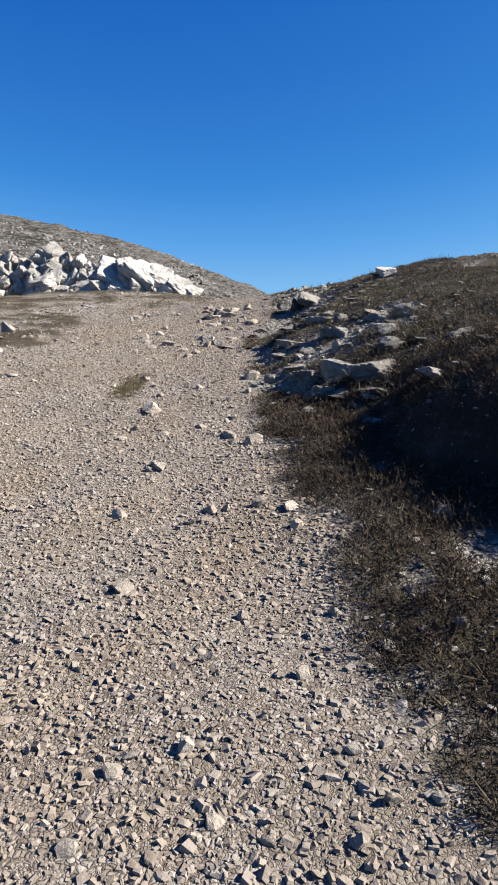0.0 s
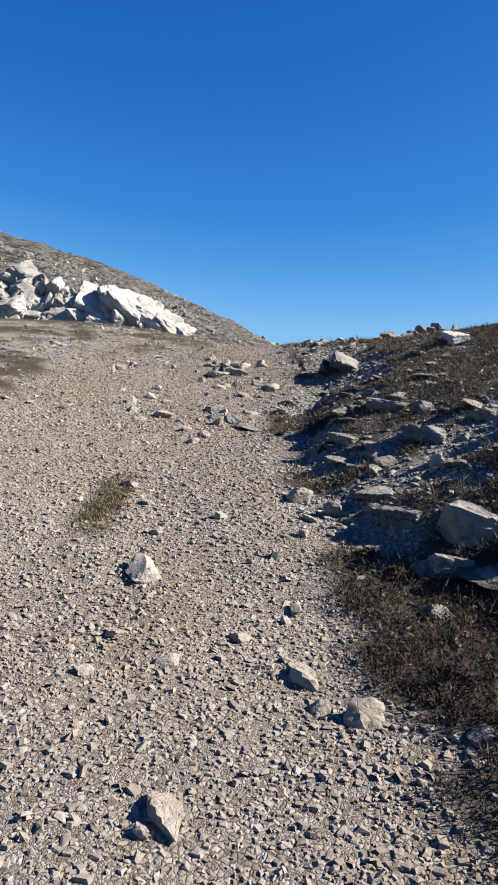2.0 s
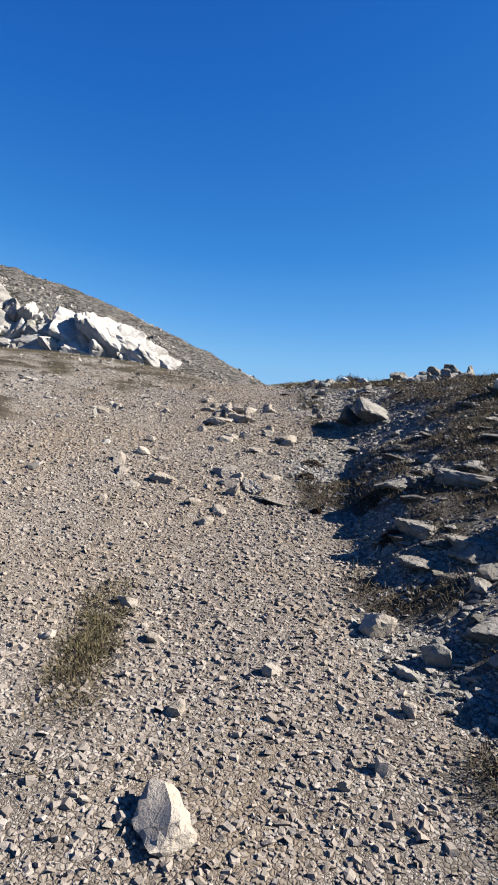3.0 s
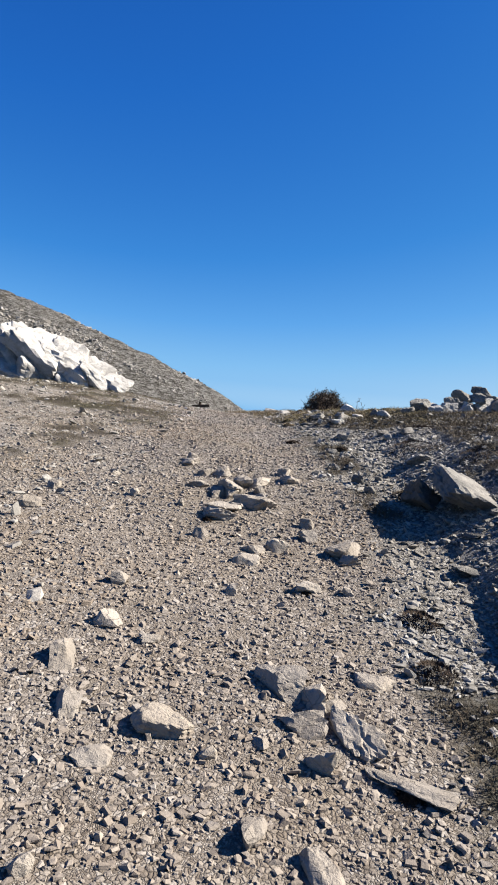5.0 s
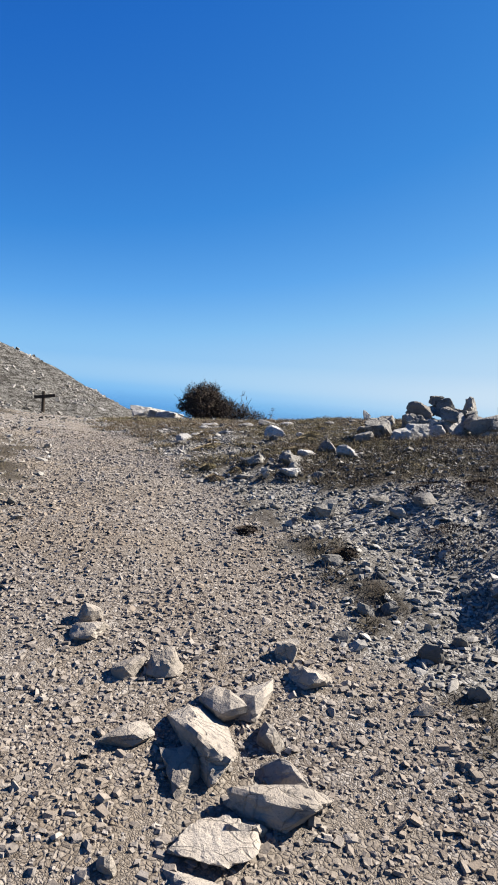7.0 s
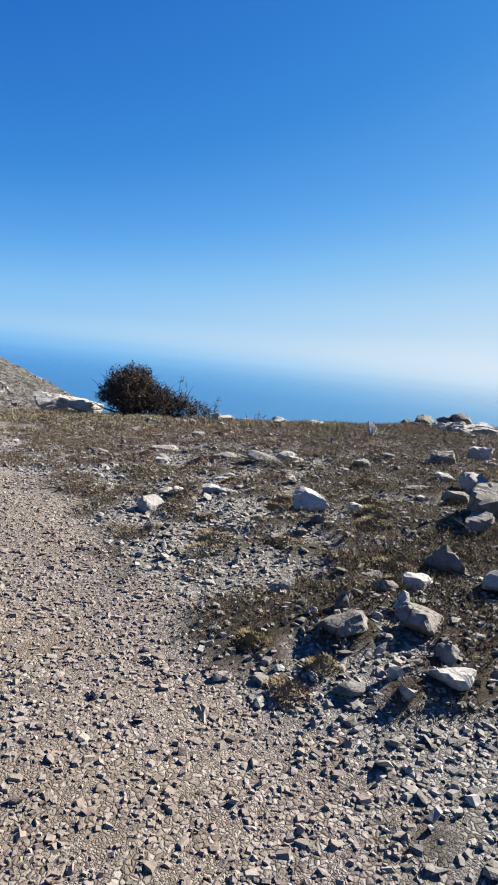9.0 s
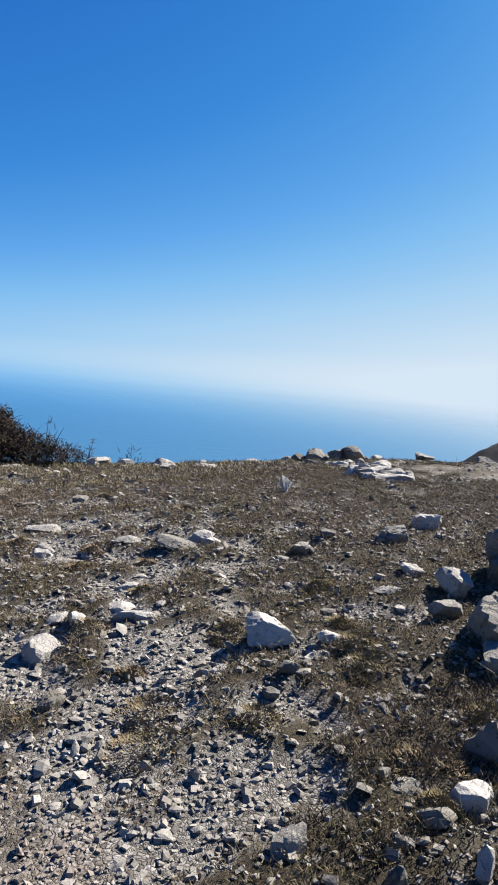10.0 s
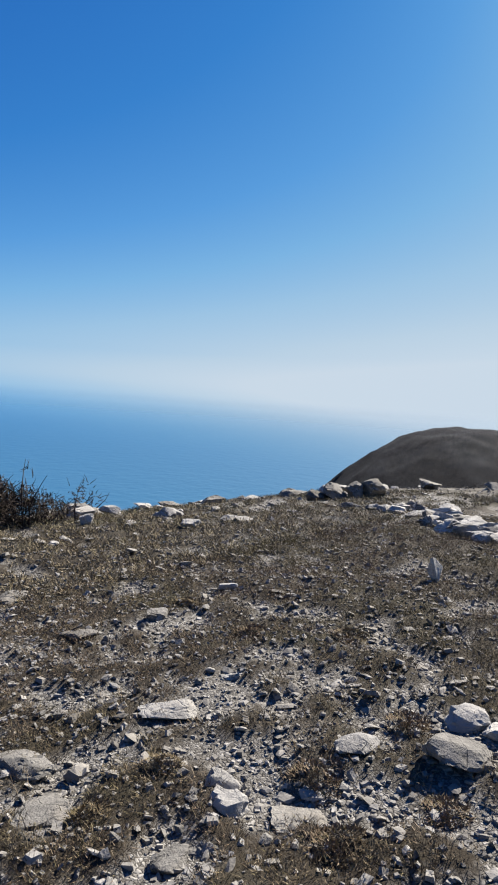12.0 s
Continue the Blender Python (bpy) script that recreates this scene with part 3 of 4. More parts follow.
keep = (turf > 0.5) & ((y < 9.5) | (x < 2.9)) & (rng.uniform(size=len(x)) < np.interp(y, (5.5, 7, 13), (1, 0.55, 0.5)))
x, y = x[keep], y[keep]
low = np.interp(y, (4.8, 6.5, 9), (1.35, 0.8, 0.4))
tall = (0.025 + 0.075 * rng.uniform(size=len(x)) ** 2) * low
dry = (y > 6.2 + rng.normal(0, 0.4, len(x))) | (rng.uniform(size=len(x)) < 0.12)
for name, pick, mat, label in (("heath", ~dry, HEATH, "dark brown dry heath growing on the bank"), ("dry_heath", dry, HEATH_DRY, "greyish-brown withered heath on top of the bank")):
    tufts(name, x[pick], y[pick], tall[pick], 0.03 + 0.035 * rng.uniform(size=int(pick.sum())), 18, mat, 44, label, 0.026, 0.075)
some = rng.uniform(size=len(x)) < 0.03
tufts("pale_stalks", x[some], y[some], 0.05 + 0.05 * rng.uniform(size=int(some.sum())), np.full(int(some.sum()), 0.02), 9, STRAW, 47, "pale dry stalks standing among the heath", 0.05, 0.035)
rng = np.random.default_rng(49)
y = rng.normal(6.6, 0.23, 300)
x = -0.31 + 0.14 * (6.6 - y) + rng.normal(0, 0.055, 300)
tufts("olive_turf", x, y, 0.006 + 0.03 * rng.uniform(size=len(x)) ** 1.5, 0.02 + 0.025 * rng.uniform(size=len(x)), 30, STRAW, 50, "patch of olive-brown turf in the middle of the trail")
x, y, rng = scatter(45, 24000, -6, 0.2, 6, 20)
turf, _ = covers(x, y)
keep = turf > 0.5
x, y = x[keep], y[keep]
tufts("trailside_grass", x, y, 0.02 + 0.03 * rng.uniform(size=len(x)) ** 2, 0.05 + 0.05 * rng.uniform(size=len(x)), 12, STRAW, 46, "thin dry grass along the trail edge", 0.018)


# ---- shrubs ----
def twigs(rng, roots, ways, length, thick, bits, wander):
    """Thin tapering three-sided twigs as verts and faces."""
    n = len(roots)
    p, d = roots.copy(), ways / np.linalg.norm(ways, axis=1)[:, None]
    rings = []
    for k in range(bits + 1):
        t = (thick * (1 - 0.85 * k / bits))[:, None]
        u = np.cross(d, (0.3, 0.2, 0.9))
        u /= np.linalg.norm(u, axis=1)[:, None] + 1e-9
        v = np.cross(d, u)
        rings.append(np.stack([p + t * (np.cos(a) * u + np.sin(a) * v) for a in (0, 2.094, 4.189)], 1))
        d = d + rng.normal(0, wander, (n, 3))
        d /= np.linalg.norm(d, axis=1)[:, None]
        p = p + d * (length / bits)[:, None]
    verts = np.stack(rings, 1).reshape(-1, 3)
    base = (np.arange(n) * (bits + 1) * 3)[:, None, None]
    quad = np.array([(3 * k + a, 3 * k + (a + 1) % 3, 3 * k + 3 + (a + 1) % 3, 3 * k + 3 + a) for k in range(bits) for a in range(3)])
    return verts, (base + quad).reshape(-1, 4)


def shrub(x, y, wide, tall, count, leaves, seed, label, z=None, lobes=None):
    """A thorny shrub: stems from the root, a haze of twigs, and small leaves."""
    rng = np.random.default_rng(seed)
    z = float(ground_z(x, y)) - 0.03 if z is None else z
    root = tagged(new("shrub"), label, "shrub")
    root.location = (x, y, z)
    stems = max(5, count // 60)
    ang = rng.uniform(0, 6.283, stems)
    ways = np.stack([np.cos(ang) * 0.7, np.sin(ang) * 0.7, rng.uniform(0.7, 1.6, stems)], 1)
    v, f = twigs(rng, rng.normal(0, 0.04 * wide, (stems, 3)) * (1, 1, 0), ways, rng.uniform(0.6, 1, stems) * tall, np.full(stems, 0.018 * tall + 0.003), 7, 0.22)
    stem = raw_mesh("stem_bundle", v, f, TWIG)
    stem.parent = root
    tagged(stem, kind="stuff")
    lobes = np.array(lobes or ((0, tall / 2, wide / 2, tall / 2),))
    bulk = lobes[:, 2] ** 2 * lobes[:, 3]

    def inside(n, inner, power):
        """Places in the crown's lobes, mostly towards their skin, and the ways outwards."""
        pick = lobes[rng.choice(len(lobes), n, p=bulk / bulk.sum())]
        d = rng.normal(size=(n, 3))
        d /= np.linalg.norm(d, axis=1)[:, None]
        at = d * (rng.uniform(inner, 1, n) ** power)[:, None] * pick[:, [2, 2, 3]]
        at += np.stack([pick[:, 0], 0.25 * pick[:, 2] * np.sin(9 * pick[:, 0]), pick[:, 1]], 1)
        at[:, 2] = np.abs(at[:, 2])
        return at, d

    at, d = inside(count, 0.05, 0.6)
    v, f = twigs(rng, at * 0.9, d + rng.normal(0, 0.7, (count, 3)) + (0, 0, 0.25), rng.uniform(0.08, 0.26, count) * min(tall, 0.9), np.full(count, 0.0035 + 0.002 * tall if leaves else 0.009), 4, 0.4)
    crown = raw_mesh("brushwood", v, f, TWIG)
    crown.parent = root
    tagged(crown, kind="stuff")
    if leaves:
        at, d = inside(leaves, 0.1, 0.45)
        at = at[:, None] + rng.normal(0, 0.014, (leaves, 3, 3))
        leaf = raw_mesh("foliage", at.reshape(-1, 3), np.arange(3 * leaves).reshape(-1, 3), LEAF)
        leaf.parent = root
        tagged(leaf, kind="stuff")
    return root


shrub(1.14, 22.0, 0.95, 0.85, 3200, 5200, 51, "round dark thorn bush standing at the brink",
      lobes=((-0.05, 0.36, 0.36, 0.36), (-0.33, 0.36, 0.2, 0.17), (-0.2, 0.56, 0.22, 0.22), (0.08, 0.62, 0.24, 0.2), (0.2, 0.4, 0.27, 0.3), (-0.02, 0.72, 0.13, 0.12), (0.2, 0.7, 0.1, 0.13), (-0.45, 0.3, 0.12, 0.08), (0.36, 0.3, 0.2, 0.24)))
shrub(1.66, 21.95, 0.85, 0.5, 1700, 900, 52, "low bare thorny brush beside the round bush",
      lobes=((-0.14, 0.28, 0.28, 0.29), (0.14, 0.24, 0.27, 0.25), (0.0, 0.42, 0.14, 0.14), (0.26, 0.34, 0.12, 0.12)))
shrub(2.12, 21.95, 0.8, 0.36, 900, 300, 53, "low bare thorny brush tapering along the brink",
      lobes=((-0.16, 0.2, 0.24, 0.21), (0.1, 0.15, 0.22, 0.16), (0.28, 0.1, 0.16, 0.11)))
shrub(4.94, 26.2, 0.8, 1.28, 170, 0, 54, "small leafless twiggy shrub at the brink")
for k, (px, tall) in enumerate(((1.86, 0.72), (1.92, 0.62), (1.6, 0.6), (2.42, 0.46))):
    rng = np.random.default_rng(60 + k)
    v, f = twigs(rng, np.zeros((1, 3)), np.array([(0.03, 0, 1.0)]), np.array([tall]), np.array([0.014]), 6, 0.1)
    w, g = twigs(rng, rng.uniform(0.3, 0.9, (14, 1)) * (0.02, 0, tall), rng.normal(0, 1, (14, 3)) + (0, 0, 0.6), np.full(14, 0.1), np.full(14, 0.005), 3, 0.3)
    ob = raw_mesh("dead_stalk", np.concatenate([v, w]), np.concatenate([f, g + len(v)]), TWIG)
    ob.location = (px, 21.85, float(ground_z(px, 21.85)) - 0.02)
    tagged(ob, "thin upright dead stalk among the thorn brush", "shrub", "dead stalks")


# ---- signpost on the far trail ----
def signpost(x, y, z):
    root = tagged(new("signpost"), "weathered wooden signpost with a short board", "signpost")
    root.location = (x, y, z)
    bm = bmesh.new()
    bmesh.ops.create_cone(bm, cap_ends=True, segments=10, radius1=0.06, radius2=0.05, depth=1.6)
    bmesh.ops.translate(bm, verts=bm.verts, vec=(0, 0, 0.65))
    part("post", bm, WOOD, root)
    bm = bmesh.new()
    bmesh.ops.create_cube(bm, size=1)
    bmesh.ops.scale(bm, verts=bm.verts, vec=(0.6, 0.045, 0.1))
    bmesh.ops.bevel(bm, geom=bm.edges[:], offset=0.008, segments=1)
    bmesh.ops.rotate(bm, verts=bm.verts, matrix=Matrix.Rotation(radians(-8), 3, "Y"))
    bmesh.ops.translate(bm, verts=bm.verts, vec=(0.04, -0.06, 1.3))
    part("board", bm, WOOD, root)


signpost(-2.43, 30.0, float(ground_z(-2.43, 30.0)))
shrub(-3.02, 30.1, 0.4, 0.75, 46, 0, 56, "small leafless shrub leaning beside the signpost")


# ---- the white outcrop ----
def crag(x, y, z, width, depth, height, slant):
    """One block of the outcrop, its middle at that height."""
    ob = rock_at("crag", x, y, width, depth, height, WHITE_ROCK if x > -5.4 or ROCKS.uniform() < 0.4 else PALE_ROCK, "white weathered limestone block of the trailside outcrop", ROCKS.uniform(-25, 25), 0, 0.5, z, "white outcrop", 0.24 if ROCKS.uniform() < 0.6 else 0.0)
    ob.matrix_basis = ob.matrix_basis @ Matrix.Rotation(radians(ROCKS.uniform(15, 50)), 4, "X") @ Matrix.Rotation(radians(slant), 4, "Y")


OUTLINE = ((-8.7, 3.5), (-8.0, 3.92), (-7.5, 3.72), (-7.1, 3.66), (-6.76, 4.22), (-6.35, 3.85), (-5.7, 3.68), (-5.2, 3.53), (-4.85, 3.68), (-4.3, 3.7), (-3.7, 3.5), (-3.2, 3.3), (-2.7, 3.05))
for k in range(26):
    cx = -8.6 + 5.85 * (k + ROCKS.uniform(0.2, 0.8)) / 26
    top = float(np.interp(cx, *zip(*OUTLINE)))
    low = 2.85
    z, row = top, 0
    while z > low:
        size = ROCKS.uniform(0.34, 0.66) * (1.3 if cx > -5.3 else 0.9)
        crag(cx + ROCKS.uniform(-0.08, 0.08), 17.95 - 0.2 * row + ROCKS.uniform(-0.05, 0.05), z - size * 0.36, size * 1.45, size * 1.2, size * (0.6 if cx > -5.3 else 0.78), (33 if cx > -5.5 else ROCKS.choice((-60, -35, 25))) + ROCKS.uniform(-18, 18))
        z, row = z - size * 0.62, row + 1

# ---- the rock pile on the bank ----
PILE = "rock pile on the bank"


def pile_rock(x, y, width, depth, height, base, turn, label="angular grey limestone block of the rock pile", mat=None):
    return rock_at("pile_rock", x, y, width, depth, height, mat or GREY_ROCK, label, turn, 17, 0.12, base, PILE, 0.26)


pile_rock(1.57, 14.82, 0.28, 0.24, 0.25, 2.89, 10)
pile_rock(1.72, 14.60, 0.20, 0.16, 0.15, 2.92, -15, "white limestone block of the rock pile", WHITE_ROCK)
pile_rock(1.86, 14.62, 0.21, 0.18, 0.17, 2.94, 25, "white limestone block of the rock pile", WHITE_ROCK)
pile_rock(2.03, 14.95, 0.27, 0.22, 0.22, 2.95, -10)
pile_rock(2.20, 15.12, 0.34, 0.30, 0.26, 2.95, 15)
pile_rock(2.19, 15.20, 0.28, 0.24, 0.21, 3.10, -30)
pile_rock(2.39, 14.95, 0.35, 0.28, 0.27, 2.97, 20, "white limestone block of the rock pile", WHITE_ROCK)
pile_rock(2.10, 14.74, 0.22, 0.17, 0.14, 2.95, 5, "white limestone block of the rock pile", WHITE_ROCK)
pile_rock(2.46, 15.20, 0.22, 0.18, 0.20, 3.15, 40)
pile_rock(2.39, 15.26, 0.13, 0.11, 0.12, 3.26, 10)
pile_rock(2.68, 15.15, 0.32, 0.28, 0.26, 2.96, -20)
pile_rock(2.88, 15.00, 0.36, 0.30, 0.17, 3.03, 8, "white limestone block of the rock pile", WHITE_ROCK)
pile_rock(3.06, 15.20, 0.34, 0.30, 0.28, 2.96, -12)
pile_rock(3.27, 15.00, 0.28, 0.24, 0.22, 2.96, 30)
pile_rock(2.60, 14.66, 0.20, 0.18, 0.14, 2.95, -35, "white limestone block of the rock pile", WHITE_ROCK)
pile_rock(2.95, 14.66, 0.19, 0.16, 0.13, 2.97, 15)
pile_rock(1.40, 14.66, 0.16, 0.13, 0.10, 2.90, 30)
pile_rock(3.20, 15.25, 0.26, 0.22, 0.20, 3.13, -25)
for k in range(22):
    px, py = ROCKS.uniform(1.5, 3.4), ROCKS.uniform(14.55, 15.3)
    size = ROCKS.uniform(0.1, 0.22)
    pile_rock(px, py, size * 1.2, size, size * 0.8, float(ground_z(px, py)) + max(0.0, 0.2 - 0.4 * abs(px - 2.4)) * ROCKS.uniform(0, 1), ROCKS.uniform(0, 90), mat=WHITE_ROCK if k % 3 == 0 else GREY_ROCK)
up = pile_rock(2.73, 15.2, 0.14, 0.14, 0.28, 3.12, 15, "slim upright limestone block in the rock pile")
up.matrix_basis = up.matrix_basis @ Matrix.Rotation(radians(-18), 4, "Y")

# ---- single rocks that stand out ----
slab = rock_at("leaning_boulder", 0.93, 10.72, 0.42, 0.5, 0.17, GREY_ROCK, "large tilted limestone slab undercut on its shaded side", 0, 0, 0.1, blocky=0.1)
slab.matrix_basis = pose(0.95, 10.72, float(ground_z(0.95, 10.72)) + 0.05, 20, 21, 16)
# its dark stone colour deepens the shade in the hollow beneath the slab
prop = rock_at("leaning_boulder", 0.74, 10.95, 0.34, 0.3, 0.14, DARK_ROCK, "lower limestone ledge, toned dark for the shade under the tilted slab", 0, 0, 0.1, blocky=0.16)
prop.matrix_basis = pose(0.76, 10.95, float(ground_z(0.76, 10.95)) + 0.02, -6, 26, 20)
rock_at("upright_stone", 2.75, 17.86, 0.105, 0.085, 0.18, WHITE_ROCK, "small upright pale stone standing in the turf", 20, 4, 0.12)
for sx, sy, w, h in ((6.6, 21.15, 0.5, 0.34), (6.35, 21.3, 0.4, 0.26), (6.82, 21.2, 0.34, 0.22), (6.05, 21.4, 0.42, 0.26), (5.8, 21.5, 0.3, 0.17)):
    rock_at("brink_rock", sx, sy, w, w * 0.8, h, GREY_ROCK if w > 0.38 else DARK_ROCK, "lichen-grey weathered boulder at the brink", None, 14, 0.22, group="brink boulders")
for k in range(58):
    sx, sy = 5.4 - 0.021 * k + ROCKS.uniform(-0.18, 0.32), 20.1 - 0.038 * k + ROCKS.uniform(-0.2, 0.2)
    rock_at("bedrock_slab", sx, sy, float(sizes(ROCKS, 1, 0.14, 0.5, 1.5)[0]), ROCKS.uniform(0.14, 0.35), ROCKS.uniform(0.08, 0.14), WHITE_ROCK if k % 3 else GREY_ROCK, "flat pale slab of bare limestone bedrock", 60 + ROCKS.uniform(-25, 25), 12, 0.42, group="bedrock slabs")
rock_at("bedrock_slab", 0.2, 23.0, 0.9, 0.6, 0.42, WHITE_ROCK, "pale limestone slab behind the thorn bush", 10, 5, 0.2, group="bedrock slabs")
rock_at("bedrock_slab", 0.55, 22.6, 0.6, 0.4, 0.26, WHITE_ROCK, "pale limestone slab behind the thorn bush", -20, 5, 0.2, group="bedrock slabs")
for sx, sy, w, h in ((2.3, 21.4, 0.16, 0.14), (2.75, 22.3, 0.35, 0.16), (3.0, 22.8, 0.55, 0.16), (3.3, 22.6, 0.3, 0.12), (4.3, 24.6, 0.7, 0.2), (4.2, 23.2, 0.4, 0.14), (5.0, 23.6, 0.45, 0.14), (5.6, 23.4, 0.5, 0.18), (6.3, 22.4, 0.5, 0.12), (6.9, 24.2, 0.5, 0.2), (8.8, 25.8, 0.9, 0.4), (7.4, 23.4, 0.5, 0.24), (8.2, 22.6, 0.5, 0.2), (8.8, 21.6, 0.6, 0.2), (9.6, 20.8, 0.5, 0.18)):
    rock_at("brink_stone", sx, sy, w * 0.9, w * 0.7, h, WHITE_ROCK if w < 0.45 else GREY_ROCK, "pale limestone stone along the brink", None, 8, 0.2, group="brink stones")

for k in range(70):
    sx, sy = ROCKS.uniform(1.0, 9.5), ROCKS.uniform(20.2, 25.0)
    w = float(sizes(ROCKS, 1, 0.12, 0.5, 1.8)[0])
    rock_at("brink_stone", sx, sy, w, w * 0.75, w * ROCKS.uniform(0.25, 0.5), WHITE_ROCK if k % 3 else GREY_ROCK, "pale limestone stone along the brink", None, 8, 0.3, group="brink stones")

# ---- rubble in the bank ----
for k in range(105):
    ry = ROCKS.uniform(5.0, 10.6)
    rx = float(bank_foot(ry)) + ROCKS.uniform(0.0, 1.0) ** 1.3 * 1.25 + 0.05
    rw = float(sizes(ROCKS, 1, 0.07, 0.28, 1.7)[0])
    rock_at("bank_rock", rx, ry, rw * 1.2, rw, rw * ROCKS.uniform(0.25, 0.48), DARK_ROCK if k % 5 < 2 else GREY_ROCK, "grey limestone ledge rock jutting from the bank", None, 14, 0.3, group="bank rocks")


# ---- heath cushions ----
def cushion(x, y, width, height):
    """A dense low dome of dry heath."""
    n = 1500
    rng = np.random.default_rng(int(1000 * abs(x) + 77 * y))
    a, r = rng.uniform(0, 2 * np.pi, n), np.sqrt(rng.uniform(0, 1, n))
    r = r * (1 + 0.25 * np.sin(3 * a + x) + 0.15 * np.sin(7 * a + y))
    px, py = r * np.cos(a) * width / 2, r * np.sin(a) * width / 2
    pz = height * np.clip(1 - r**2, 0, 1) * 0.75 + ground_z(x + px, y + py) - float(ground_z(x, y))
    root = np.stack([px, py, pz - 0.015], 1)
    up = np.stack([px / width + rng.normal(0, 0.45, n), py / width + rng.normal(0, 0.45, n), rng.uniform(0.3, 1.0, n)], 1)
    length = rng.uniform(0.007, 0.018, n)
    side = np.stack([-np.sin(a), np.cos(a), 0 * a], 1) * (0.002 + 0.0025 * rng.uniform(0, 1, n))[:, None]
    verts = np.stack([root - side, root + side, root + up * length[:, None]], 1).reshape(-1, 3)
    ob = raw_mesh("heath_cushion", verts, np.arange(3 * n).reshape(-1, 3), HEATH if y < 13 else GRASS)
    ob.location = (x, y, float(ground_z(x, y)))
    return tagged(ob, "low brown cushion of dry heath on stony ground", "plant", "heath cushions")


cushion(0.86, 7.81, 0.15, 0.06)
cushion(0.79, 8.40, 0.21, 0.06)
cushion(0.48, 8.36, 0.10, 0.04)
cushion(0.17, 8.49, 0.11, 0.04)
cushion(0.89, 12.20, 0.50, 0.06)
cushion(1.15, 12.96, 0.50, 0.06)
cushion(-0.03, 12.74, 0.18, 0.04)
cushion(0.75, 14.41, 0.31, 0.06)
cushion(1.46, 12.92, 0.29, 0.06)
cushion(0.42, 9.50, 0.23, 0.06)
cushion(-0.06, 9.71, 0.07, 0.03)
cushion(0.39, 9.10, 0.20, 0.06)
cushion(1.20, 11.43, 0.37, 0.06)
cushion(1.14, 6.16, 0.21, 0.06)
cushion(1.37, 5.20, 0.26, 0.06)
cushion(2.16, 7.46, 0.50, 0.06)
cushion(2.14, 6.35, 0.26, 0.06)
cushion(1.28, 6.00, 0.18, 0.05)
cushion(0.67, 11.15, 0.22, 0.06)
cushion(-0.60, 10.53, 0.07, 0.03)
cushion(0.35, 12.25, 0.16, 0.05)
cushion(1.23, 13.47, 0.50, 0.06)
cushion(0.08, 14.97, 0.35, 0.06)
cushion(0.97, 14.92, 0.29, 0.06)
cushion(0.46, 14.91, 0.22, 0.06)
cushion(0.12, 13.89, 0.17, 0.05)
cushion(0.67, 14.28, 0.17, 0.06)
cushion(-0.03, 14.11, 0.16, 0.05)
cushion(1.12, 14.49, 0.20, 0.05)
cushion(-0.03, 13.81, 0.20, 0.05)
cushion(0.23, 15.89, 0.24, 0.06)
cushion(0.17, 15.16, 0.29, 0.06)
cushion(1.05, 15.06, 0.25, 0.06)
cushion(0.67, 15.49, 0.21, 0.04)
cushion(1.32, 15.66, 0.23, 0.05)
cushion(0.23, 15.44, 0.15, 0.05)
cushion(0.60, 16.20, 0.18, 0.04)
cushion(1.14, 15.26, 0.18, 0.05)
cushion(0.67, 17.01, 0.23, 0.05)
cushion(1.17, 16.99, 0.23, 0.05)
cushion(0.34, 17.42, 0.21, 0.04)
cushion(0.49, 16.78, 0.22, 0.05)
cushion(0.02, 17.38, 0.20, 0.04)
cushion(1.34, 18.06, 0.21, 0.04)
cushion(1.63, 17.64, 0.23, 0.05)
cushion(1.40, 18.66, 0.20, 0.04)
cushion(0.84, 16.63, 0.20, 0.04)

# ---- loose rocks ----
boulder(1.24, 2.02, 0.06, 0.05, 0.03, 27)
boulder(1.52, 2.09, 0.04, 0.04, 0.03, 15)
boulder(1.69, 2.10, 0.04, 0.03, 0.03, 8)
boulder(1.89, 2.12, 0.05, 0.04, 0.04, -1)
boulder(1.56, 2.13, 0.05, 0.04, 0.04, 13)
boulder(1.97, 2.24, 0.05, 0.04, 0.04, -4)
boulder(1.27, 2.24, 0.07, 0.06, 0.03, 22)
boulder(2.08, 2.26, 0.05, 0.04, 0.03, -8)
boulder(1.43, 2.33, 0.06, 0.05, 0.05, 16)
boulder(1.87, 2.39, 0.06, 0.05, 0.03, 0)
boulder(1.84, 2.51, 0.04, 0.03, 0.03, 1)
boulder(1.71, 2.66, 0.05, 0.04, 0.05, 5)
boulder(2.20, 2.92, 0.05, 0.04, 0.04, -9)
boulder(1.97, 2.95, 0.04, 0.04, 0.03, -2)
boulder(1.46, 2.99, 0.05, 0.04, 0.04, 11)
boulder(1.78, 3.03, 0.05, 0.04, 0.04, 2)
boulder(0.96, 3.12, 0.09, 0.12, 0.04, 21)
boulder(1.57, 3.69, 0.07, 0.06, 0.06, 6)
boulder(2.22, 3.76, 0.11, 0.09, 0.09, -7)
boulder(1.05, 3.77, 0.06, 0.05, 0.04, 8)
boulder(1.14, 3.80, 0.10, 0.08, 0.04, 14)
boulder(0.67, 3.82, 0.10, 0.08, 0.05, 23)
boulder(1.52, 3.91, 0.09, 0.14, 0.04, -11)
boulder(1.11, 3.92, 0.09, 0.07, 0.06, 5)
boulder(1.19, 3.93, 0.06, 0.05, 0.05, 2)
boulder(1.35, 3.98, 0.09, 0.07, 0.06, -4)
boulder(1.68, 4.29, 0.04, 0.03, 0.03, -13)
boulder(1.73, 4.42, 0.07, 0.06, 0.03, -14)
boulder(0.59, 4.50, 0.05, 0.04, 0.04, 19)
